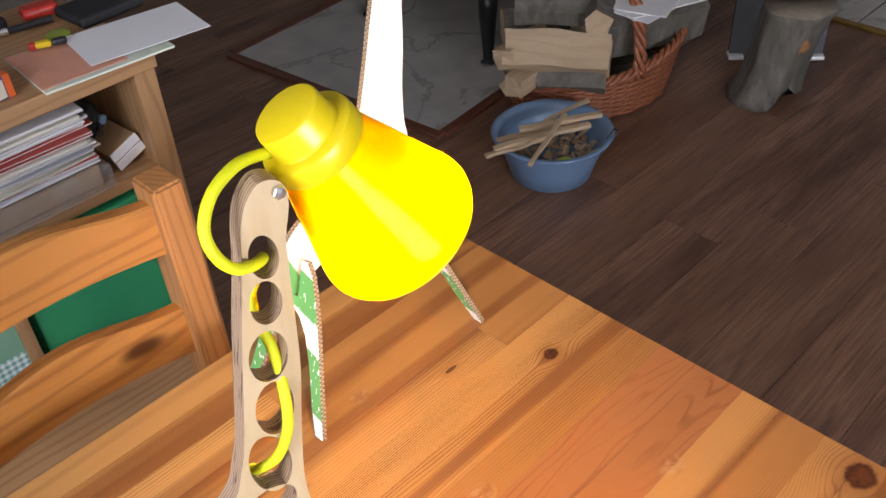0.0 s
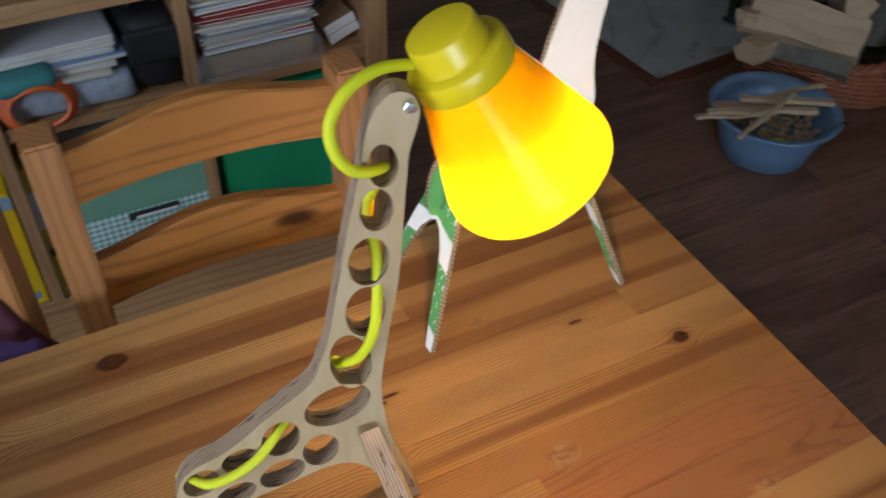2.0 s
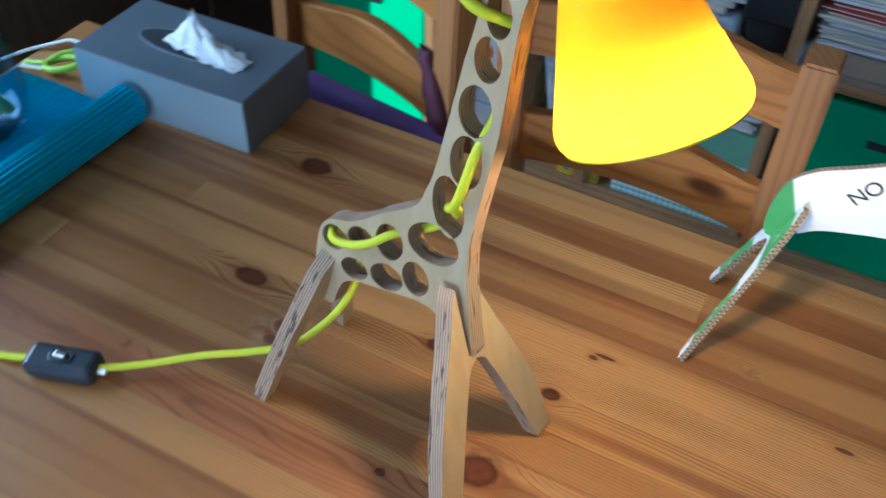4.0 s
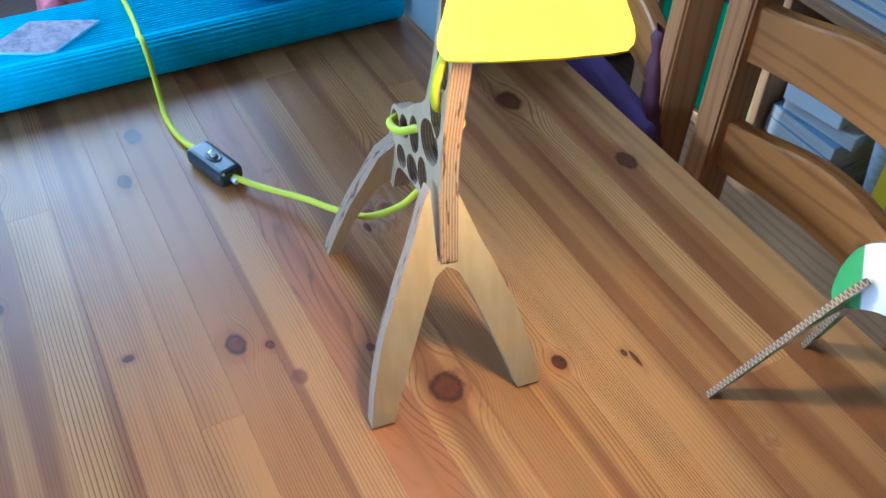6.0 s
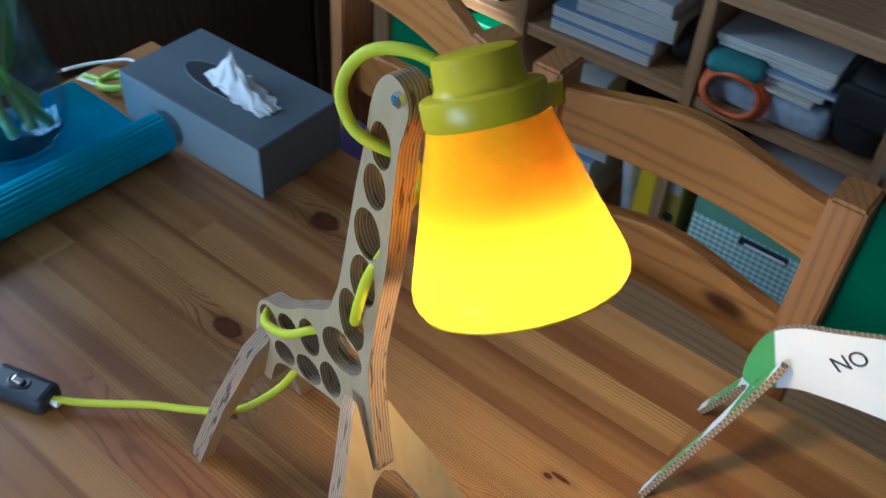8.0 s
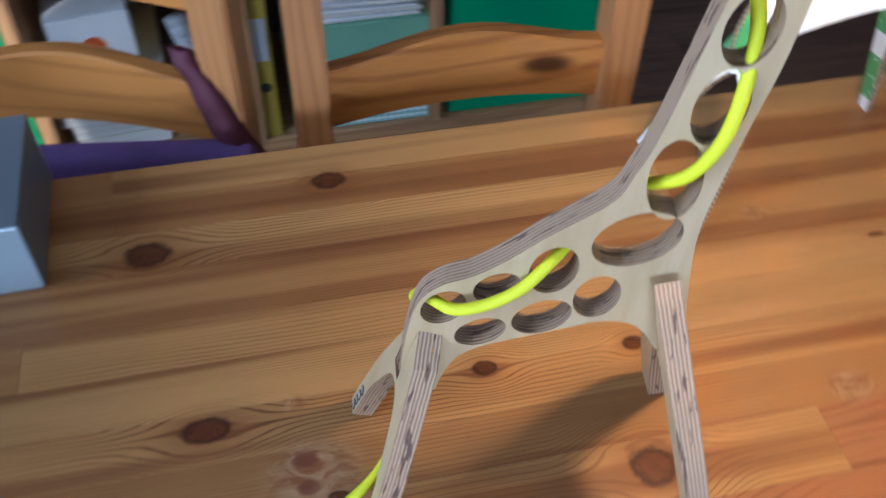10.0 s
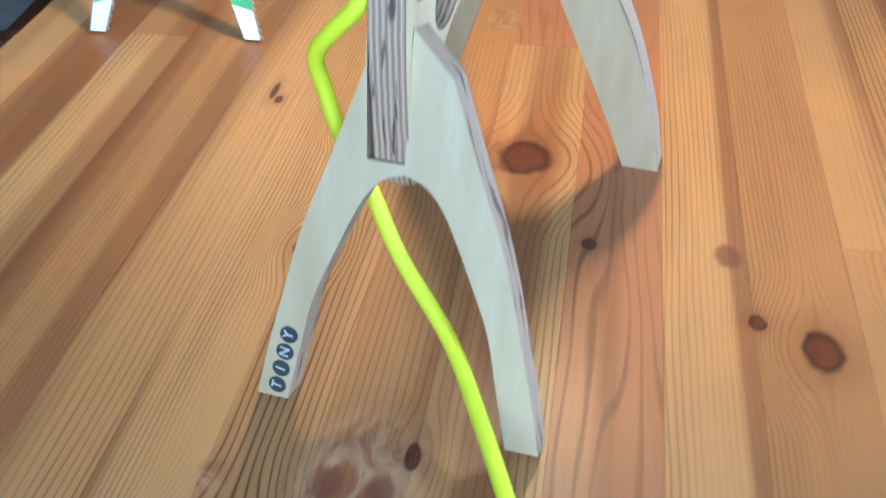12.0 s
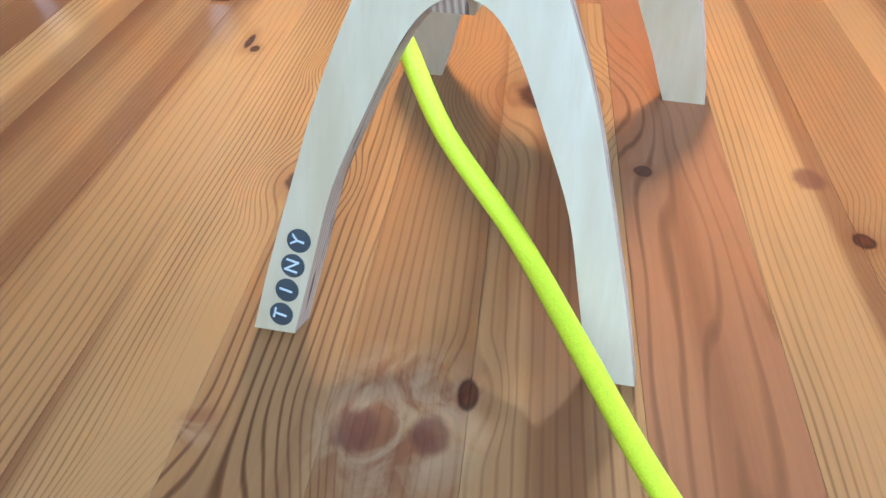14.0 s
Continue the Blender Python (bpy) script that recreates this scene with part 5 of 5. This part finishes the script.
solo("red_case", box(0.06, 0.035, 0.018, (0, 0, 0), 0.008, 3), RED, "small dark red case on the shelf top", "case", pose(0.339, SY + 0.252, TOPZ + 0.0005, 0, 0, -10))
ob = thing("medicine_box", "small plum and orange card box with a white label", "box", pose(0.160, SY + 0.050, TOPZ + 0.0005, 0, 0, 9))
part("carton", box(0.044, 0.068, 0.034, (0, 0, 0), 0.0012), plain("plum_card", (0.17, 0.075, 0.11), 0.5), ob)
part("sleeve", box(0.0105, 0.069, 0.0350, (0.0175, 0, -0.0004), 0.001), ORANGE, ob, "orange side")
part("front_panel", box(0.030, 0.0012, 0.026, (-0.005, -0.0342, 0.003), 0.0003), COVERS[4], ob, "pale printed front")
label = part("label", box(0.032, 0.046, 0.0008, (-0.005, 0.002, 0.0341), 0.0002), WHITE, ob, "white paper label with bars")
for k in range(9):
    part("bar", box(0.0005 + 0.0006 * (k % 3 == 0), 0.010, 0.0003, (-0.012 + 0.0021 * k, 0.006, 0.0349)), INK, label)
dish = solo("green_dish", lathe([(0, 0.003), (0.045, 0.003), (0.050, 0.0), (0.055, 0.003), (0.082, 0.012), (0.084, 0.015), (0.080, 0.015), (0.052, 0.007), (0, 0.006)], 48), plain("dark_green_glaze", (0.012, 0.055, 0.045), 0.2, vary=0.2), "dark green glazed dish with a starfish on it", "dish", pose(0.049, SY + 0.189, TOPZ + 0.0005), True)
bm = bmesh.new()
mid = bm.verts.new((0, 0, 0.010))
ring, base = [], []
for i in range(10):
    a, r = math.pi * i / 5, 0.052 if i % 2 == 0 else 0.013
    ring.append(bm.verts.new((r * math.cos(a), r * math.sin(a), 0.004 if i % 2 == 0 else 0.006)))
    base.append(bm.verts.new((r * math.cos(a), r * math.sin(a), 0.0)))
for i in range(10):
    j = (i + 1) % 10
    bm.faces.new((mid, ring[i], ring[j]))
    bm.faces.new((ring[i], base[i], base[j], ring[j]))
solo("starfish", bm, plain("chalk_white_starfish", (0.74, 0.73, 0.70), 0.8, vary=0.1, scale=200, relief=0.4), "dried white starfish lying in a green dish", "starfish", pose(0.084, SY + 0.179, TOPZ + 0.0085, 4, 3, 20))
sa = solo("saucer", lathe([(0, 0.002), (0.026, 0.002), (0.030, 0.0), (0.033, 0.003), (0.062, 0.013), (0.0625, 0.0145), (0.034, 0.006), (0, 0.005)], 48), CHINA, "white porcelain saucer with a bulb on it", "saucer", pose(0.050, SY + 0.060, TOPZ + 0.0005), True)
cf = thing("spare_bulb", "white energy-saving bulb lying on a saucer", "bulb", pose(0.038, SY + 0.066, TOPZ + 0.032, 0, 80, 24))
part("globe", lathe([(0.0, 0.055), (0.018, 0.051), (0.026, 0.040), (0.028, 0.027), (0.024, 0.012), (0.018, 0.002), (0.0, 0.0)], 32), CHINA, cf, "", None, True)
part("base", lathe([(0.0, 0.002), (0.018, 0.002), (0.019, -0.010), (0.014, -0.020), (0.0, -0.020)], 28), CHINA, cf, "", None, True)
part("thread", lathe([(0.0, -0.020)] + [(0.0125 + 0.0012 * (i % 2), -0.020 - 0.0025 * i) for i in range(8)] + [(0.006, -0.040), (0.0, -0.041)], 24), STEEL, cf, "steel screw thread", None, True)

# ---- the stove corner ----
before = set(scene.objects)
stove = thing("wood_stove", "black cast-iron stove on curved legs", "stove", pose(2.22, 1.88, 0.008))
bm = box(0.66, 0.62, 0.75, (0, 0, 0.22), 0.05, 4)
part("body", bm, IRON, stove)
bm = bmesh.new()
for side in (-1, 1):
    cols = []
    for i in range(13):
        t = i / 12 * 2 - 1
        lo = 0.235 - 0.045 * (1 - t * t)
        cols.append([bm.verts.new(p) for p in ((side * 0.335, t * 0.28, 0.29), (side * 0.335, t * 0.28, lo), (side * 0.320, t * 0.28, lo), (side * 0.320, t * 0.28, 0.29))])
    for a, b in zip(cols, cols[1:]):
        for k in range(4):
            bm.faces.new((a[k], a[(k + 1) % 4], b[(k + 1) % 4], b[k]))
part("apron", bm, IRON, stove)
for sx in (-1, 1):
    for sy in (-1, 1):
        pts = [(sx * 0.31, sy * 0.28, 0.25), (sx * 0.335, sy * 0.295, 0.19), (sx * 0.330, sy * 0.290, 0.10), (sx * 0.338, sy * 0.295, 0.03), (sx * 0.348, sy * 0.300, 0.005)]
        part("leg", tube(pts, 0.030, 10, 5, taper=lambda u: 1.3 - 0.75 * min(1, u * 1.3) + (0.25 if u > 0.85 else 0)), IRON, stove, "", None, True)
part("door", box(0.02, 0.42, 0.42, (-0.335, 0, 0.42), 0.01), IRON, stove)

bowl = thing("plastic_bowl", "grey-blue plastic bowl with kindling sticks", "bowl", pose(1.52, 1.02, 0.0005))
b_out = [(0.0, 0.0), (0.105, 0.0), (0.112, 0.004), (0.128, 0.06), (0.148, 0.118), (0.152, 0.128), (0.166, 0.131), (0.168, 0.135), (0.165, 0.138), (0.150, 0.135), (0.144, 0.124), (0.124, 0.062), (0.108, 0.008), (0.0, 0.006)]
part("shell", lathe(b_out, 64), BOWL_BLUE, bowl, "", None, True)
random.seed(3)
bm = bmesh.new()
for k in range(240):
    a, r = random.uniform(0, 6.28), 0.115 * math.sqrt(random.random())
    m = pose(r * math.cos(a), r * math.sin(a), 0.055 + 0.045 * random.random(), random.uniform(0, 180), random.uniform(0, 60), random.uniform(0, 360))
    box(random.uniform(0.008, 0.030), random.uniform(0.004, 0.012), 0.003, into=bm, turn=m)
chips = solo("wood_chips", bm, FIREWOOD, "loose wood chips and bark in the bowl", "wood chips", pose(1.52, 1.02, 0), kind="stuff")
sticks = [((1.443, 1.072, 0.152), (1.620, 0.930, 0.175), 0.020), ((1.333, 1.067, 0.147), (1.585, 0.942, 0.154), 0.019), ((1.298, 1.064, 0.143), (1.463, 1.006, 0.139), 0.016),
          ((1.310, 0.925, 0.166), (1.561, 1.009, 0.172), 0.013), ((1.524, 1.056, 0.146), (1.672, 1.013, 0.163), 0.014), ((1.38, 1.10, 0.132), (1.59, 0.985, 0.142), 0.022)]
for a, b, w in sticks:
    a, b = Vector(a), Vector(b)
    d = b - a
    m = Matrix.Translation((a + b) / 2) @ d.to_track_quat("X", "Z").to_matrix().to_4x4()
    bm = box(d.length, w, w * 0.6, (0, 0, -w * 0.3), 0.0015, 1)
    bmesh.ops.subdivide_edges(bm, edges=[e for e in bm.edges if abs(e.verts[0].co.x - e.verts[1].co.x) > 0.05], cuts=5)
    for v in bm.verts:
        v.co += 0.004 * Vector((0, noise.noise(v.co * 22 + a * 9), noise.noise(v.co * 22 + b * 9)))
    solo("kindling_stick", bm, FIREWOOD, "split pale kindling stick lying across the bowl", "stick", m, group="kindling sticks in the bowl")
bm = box(0.020, 0.004, 0.115, (0, 0, 0), 0.0015, 1)
solo("glass_strip", bm, GLASS, "clear plastic strip standing in the bowl", "strip", pose(1.565, 0.905, 0.068, 14, 24, -35))
solo("yellow_peel", tube([(-0.03, 0, 0), (0, 0.01, 0.004), (0.03, 0, 0)], 0.006, 8, 6), LIME, "bright yellow scrap in the bowl", "scrap", pose(1.472, 0.937, 0.090, 0, 0, -40), True)

# the wicker basket of firewood
BK = pose(1.94, 1.205, 0.001, 0, 0, -25)
basket = thing("wicker_basket", "red-brown wicker basket with an arched handle", "basket", BK)


def basket_r(z):
    return 0.245 + 0.22 * z, 0.165 + 0.20 * z


def rim_rise(a):
    return 0.02 * math.cos(2 * a) + 0.042 * math.cos(a)


bm = bmesh.new()
for k in range(17):
    f = k / 16
    pts = []
    for i in range(73):
        a = 2 * math.pi * i / 72
        z = 0.012 + f * (0.155 + rim_rise(a))
        rx, ry = basket_r(z)
        wv = 0.005 * math.cos(18 * a + math.pi * k)
        pts.append(((rx + wv) * math.cos(a), (ry + wv) * math.sin(a), z))
    tube(pts, 0.0062, 6, 0, into=bm)
part("weave", bm, WICKER, basket, "", None, True)
for i in range(36):
    a = 2 * math.pi * i / 36
    part("stake", tube([(basket_r(z)[0] * math.cos(a), basket_r(z)[1] * math.sin(a), z) for z in (0.004, 0.07, 0.165 + rim_rise(a))], 0.0045, 6, 3), WICKER, basket, "", None, True)
bm = bmesh.new()
for ph in (0, 2.09, 4.19):
    pts = []
    for i in range(145):
        a = 2 * math.pi * i / 144
        z = 0.173 + rim_rise(a)
        rx, ry = basket_r(z)
        o = 0.010 * math.cos(20 * a + ph)
        pts.append(((rx + o) * math.cos(a), (ry + o) * math.sin(a), z + 0.010 * math.sin(20 * a + ph)))
    tube(pts, 0.0075, 6, 0, into=bm)
part("braided_rim", bm, WICKER, basket, "", None, True)
bm = bmesh.new()
for ph in (0, 2.09, 4.19):
    pts = []
    for i in range(81):
        t = i / 80
        a = math.pi * t
        pts.append((0.05 + 0.012 * math.cos(16 * a + ph), 0.20 * math.cos(a) + 0.010 * math.sin(16 * a + ph), 0.14 + 0.30 * math.sin(a) ** 0.8))
    tube(pts, 0.0085, 7, 0, into=bm)
part("handle", bm, WICKER, basket, "", None, True)
part("base", lathe([(0, 0), (0.22, 0), (0.22, 0.012), (0, 0.012)], 32), WICKER, basket, "", Matrix.Diagonal((1, 0.68, 1, 1)))


def split_log(length, r, seed, bark_side=True):
    """A split billet: a wedge-like prism with rough faces."""
    rnd = random.Random(seed)
    k = 5 if bark_side else 4
    for _ in range(k):
        rnd.random()
    ang = [2 * math.pi * i / k + rnd.uniform(-0.2, 0.2) for i in range(k)]
    prof = []
    for i in range(k):
        a, b = ang[i], ang[(i + 1) % k] + (6.28318 if i == k - 1 else 0)
        ra, rb = r * rnd.uniform(0.8, 1.15), r
        for j in range(4):
            t = j / 4
            p = Vector((math.cos(a), math.sin(a), 0)) * (1 - t) + Vector((math.cos(b), math.sin(b), 0)) * t
            prof.append(p * r)
    bm = bmesh.new()
    rings = []
    for s in range(11):
        x = (s / 10 - 0.5) * length
        rings.append([bm.verts.new((x + (0.006 * noise.noise(p * 40 + Vector((seed, 0, 0))) if s in (0, 10) else 0), p.x * (1 + 0.22 * noise.noise(Vector((x * 7, p.x * 24, seed)))) + 0.012 * noise.noise(Vector((x * 5, seed, 1))), p.y * (1 + 0.22 * noise.noise(Vector((x * 7, p.y * 24, seed + 7)))) + 0.010 * noise.noise(Vector((x * 5, seed, 4))))) for p in prof])
    for a, b in zip(rings, rings[1:]):
        for i in range(len(prof)):
            f = bm.faces.new((a[i], a[(i + 1) % len(prof)], b[(i + 1) % len(prof)], b[i]))
            f.material_index = 1 if bark_side and i // 4 in (0, 1, 2) else 0
    bm.faces.new(rings[0][::-1]), bm.faces.new(rings[-1])
    return bm


# place, length, radius, seed, yaw, roll, bark
logs = [(1.735, 1.175, 0.235, 0.30, 0.074, 2, -58, 0, False), (1.800, 1.235, 0.335, 0.24, 0.052, 3, -50, 20, True), (1.755, 1.140, 0.160, 0.20, 0.050, 4, -56, 40, True),
        (1.700, 1.285, 0.235, 0.20, 0.040, 5, 12, 25, False), (1.700, 1.235, 0.165, 0.21, 0.038, 6, 6, 50, False), (1.71, 1.29, 0.15, 0.20, 0.036, 12, 20, 5, True), (1.86, 1.30, 0.245, 0.30, 0.062, 7, -40, 30, True),
        (2.02, 1.10, 0.245, 0.40, 0.082, 8, -25, 15, True), (1.93, 1.20, 0.075, 0.40, 0.060, 9, -25, 4, True), (2.02, 1.24, 0.190, 0.36, 0.062, 10, -30, 60, True),
        (1.87, 1.13, 0.335, 0.20, 0.045, 11, 35, 15, True)]
for x, y, z, ln, r, seed, yaw, roll, bk in logs:
    solo("firewood_log", split_log(ln, r, seed, bk), [FIREWOOD, BARK], "split firewood log with rough grey bark" if bk else "pale split firewood log without bark", "log", pose(x, y, z, 0, 0, yaw) @ pose(0, 0, 0, roll, 0, 0), group="firewood in the basket")
leaves_of_paper("newspaper", 1.985, 1.045, 0.338, 0.26, 0.18, 4, 0.004, "newspapers on the firewood", "folded newspaper lying on the firewood", "newspaper", covers=[WHITE], spin=25)

# the log stump and the scale behind it
bm = bmesh.new()
rings = []
for s in range(19):
    f = s / 18
    z = f * 0.29
    ring = []
    for i in range(48):
        a = 2 * math.pi * i / 48
        r = 0.098 + 0.022 * (f - 0.5) ** 2 * 4 * (0.5 if f > 0.5 else 1) + 0.010 * math.sin(2 * a + 1) + 0.012 * noise.noise(Vector((math.cos(a) * 2, math.sin(a) * 2, z * 6))) + 0.004 * noise.noise(Vector((math.cos(a) * 9, math.sin(a) * 9, z * 9)))
        notch = math.exp(-((math.remainder(a - 4.30, 2 * math.pi)) / 0.35) ** 2)
        r -= 0.035 * notch * (1 - f) ** 2
        foot = (0.055 * notch + 0.018 * (math.cos(a + 0.98) > 0.3)) * max(0, 1 - f * 2.2)
        ring.append(bm.verts.new((r * math.cos(a) + 0.045 * f, r * math.sin(a) - 0.050 * f, max(z, foot) + (0.010 * noise.noise(Vector((math.cos(a), math.sin(a), 4))) if s == 18 else 0))))
    rings.append(ring)
for a, b in zip(rings, rings[1:]):
    for i in range(48):
        bm.faces.new((a[i], a[(i + 1) % 48], b[(i + 1) % 48], b[i]))
bm.faces.new(rings[0][::-1])
bm.faces.new(rings[-1]).material_index = 1
stump = solo("log_stump", bm, [BARK, plain("weathered_end_grain", (0.24, 0.195, 0.145), 0.8, vary=0.3, scale=30, relief=0.4)], "grey-barked log stump with a forked foot on the floor", "log", pose(2.285, 0.795, 0.001), True)
bm = bmesh.new()
bmesh.ops.create_icosphere(bm, subdivisions=3, radius=1)
for v in bm.verts:
    v.co = Vector((v.co.x * 0.008, v.co.y * 0.019, v.co.z * 0.020)) * (1 + 0.5 * noise.noise(v.co * 3))
part("knot", bm, plain("torn_orange_wood", (0.30, 0.15, 0.06), 0.8, vary=0.4, scale=80, relief=0.4), stump, "torn orange-brown branch scar", pose(-0.028, -0.112, 0.20, 0, 0, 50), True)
sc = thing("floor_scale", "grey glass bathroom scale leaning on the stump", "scale", pose(2.525, 0.885, 0.004, 0, 0, 38))
part("plate", box(0.03, 0.30, 0.30, (0, 0, 0.012), 0.004), plain("grey_glass_plate", (0.12, 0.13, 0.14), 0.15), sc)
for s in (-1, 1):
    part("foot", box(0.05, 0.05, 0.014, (-0.012, s * 0.128, 0), 0.004), CHINA, sc, "white plastic foot")

set_corner(before)

# beyond the table's end: a bench with cloths, a dark cupboard
bench = thing("wooden_bench", "dark wooden bench at the table end", "bench", pose(-1.25, -0.15, 0))
part("seat", box(0.40, 1.2, 0.03, (0, 0, 0.42), 0.006), DARK_WOOD, bench)
for sy in (-0.5, 0.5):
    part("leg", box(0.34, 0.04, 0.419, (0, sy, 0), 0.004), DARK_WOOD, bench)
for k, (x, y, sx, sy, sz, mat, lab) in enumerate(((-1.15, 0.045, 0.11, 0.10, 0.060, GREY_CLOTH, "crumpled grey cloth heaped on the bench"), (-1.14, -0.115, 0.05, 0.045, 0.075, plain("pink_cloth", (0.55, 0.16, 0.2), 0.85, vary=0.2), "folded pink cloth on the bench"))):
    bm = bmesh.new()
    bmesh.ops.create_icosphere(bm, subdivisions=5, radius=1)
    for v in bm.verts:
        q = v.co.copy()
        d = 1 + 0.22 * noise.noise(q * 2.0 + Vector((k * 5, 0, 0))) + 0.12 * abs(noise.noise(q * 6.0)) + 0.05 * noise.noise(q * 14)
        v.co = Vector((q.x * sx * d, q.y * sy * d, max(-0.6, q.z) * sz * d))
    low = min(v.co.z for v in bm.verts)
    for v in bm.verts:
        v.co.z -= low
    solo("crumpled_cloth", bm, mat, lab, "cloth", pose(x, y, 0.4505), True)
cup = thing("dark_cupboard", "dark brown wooden cupboard against the wall", "cupboard", pose(-1.44, 1.05, 0.0, 0, 0, 0))
part("body", box(0.50, 1.5, 1.9, (0, 0, 0.01), 0.006), DARK_WOOD, cup)
for s in (-0.375, 0.375):
    d = part("door", box(0.02, 0.735, 1.82, (0.262, s, 0.05), 0.006), DARK_WOOD, cup)
    part("knob", lathe([(0, 0), (0.008, 0), (0.012, 0.014), (0.010, 0.02), (0, 0.022)], 20), BRASS, d, "brass knob", pose(0.272, s * 0.2, 0.95, 0, 90, 0))

# dark boards added to darken the west wall below and beside the window
pan = thing("added_dark_boards", "added dark wooden boards that darken the wall below the window", "panelling", pose(X0, 0, 0), kind="structure")
for i in range(18):
    part("board", box(0.018, 0.148, 0.60, (0.0105, Y0 + 0.08 + 0.15 * i, 0.002), 0.003), DARK_WOOD, pan)

# ---- pieces: table staves and floor planks ----
random.seed(8)
STAVE_MATS = {"a": PINE, "b": PINE_COARSE, "c": PINE_RED}
for k, (b, a) in enumerate(zip(ROWS_Y, ROWS_Y[1:])):
    ends = [TX0, *sorted(JOINTS.get(k, ())), TX1]
    for q, (x0, x1) in enumerate(zip(ends, ends[1:])):
        bm = box(x1 - x0 - 0.00008, b - a - 0.00008, 0.004, ((x0 + x1) / 2, (a + b) / 2, TABLE - 0.004), 0.00012, 1)
        part("stave", bm, STAVE_MATS[CUTS[k][q % len(CUTS[k])]], top)
plank = {}
W_PL, L_PL = 0.16, 1.22
j = 0
y = Y0
while y < Y1 - 0.01:
    w = min(W_PL, Y1 - y)
    x = X0 - random.uniform(0, L_PL)
    while x < 2.88:
        a, b = max(x, X0), min(x + L_PL, 2.88)
        key = (round(b - a, 4), round(w, 4))
        if b - a > 0.01:
            if key not in plank:
                plank[key] = mesh_of("plank", box(b - a - 0.0009, w - 0.0009, 0.012, (0, 0, 0), 0.0007, 1), FLOOR)
            part("plank", plank[key], None, floor, "", pose((a + b) / 2, y + w / 2, -0.012))
        x += L_PL
    y += W_PL
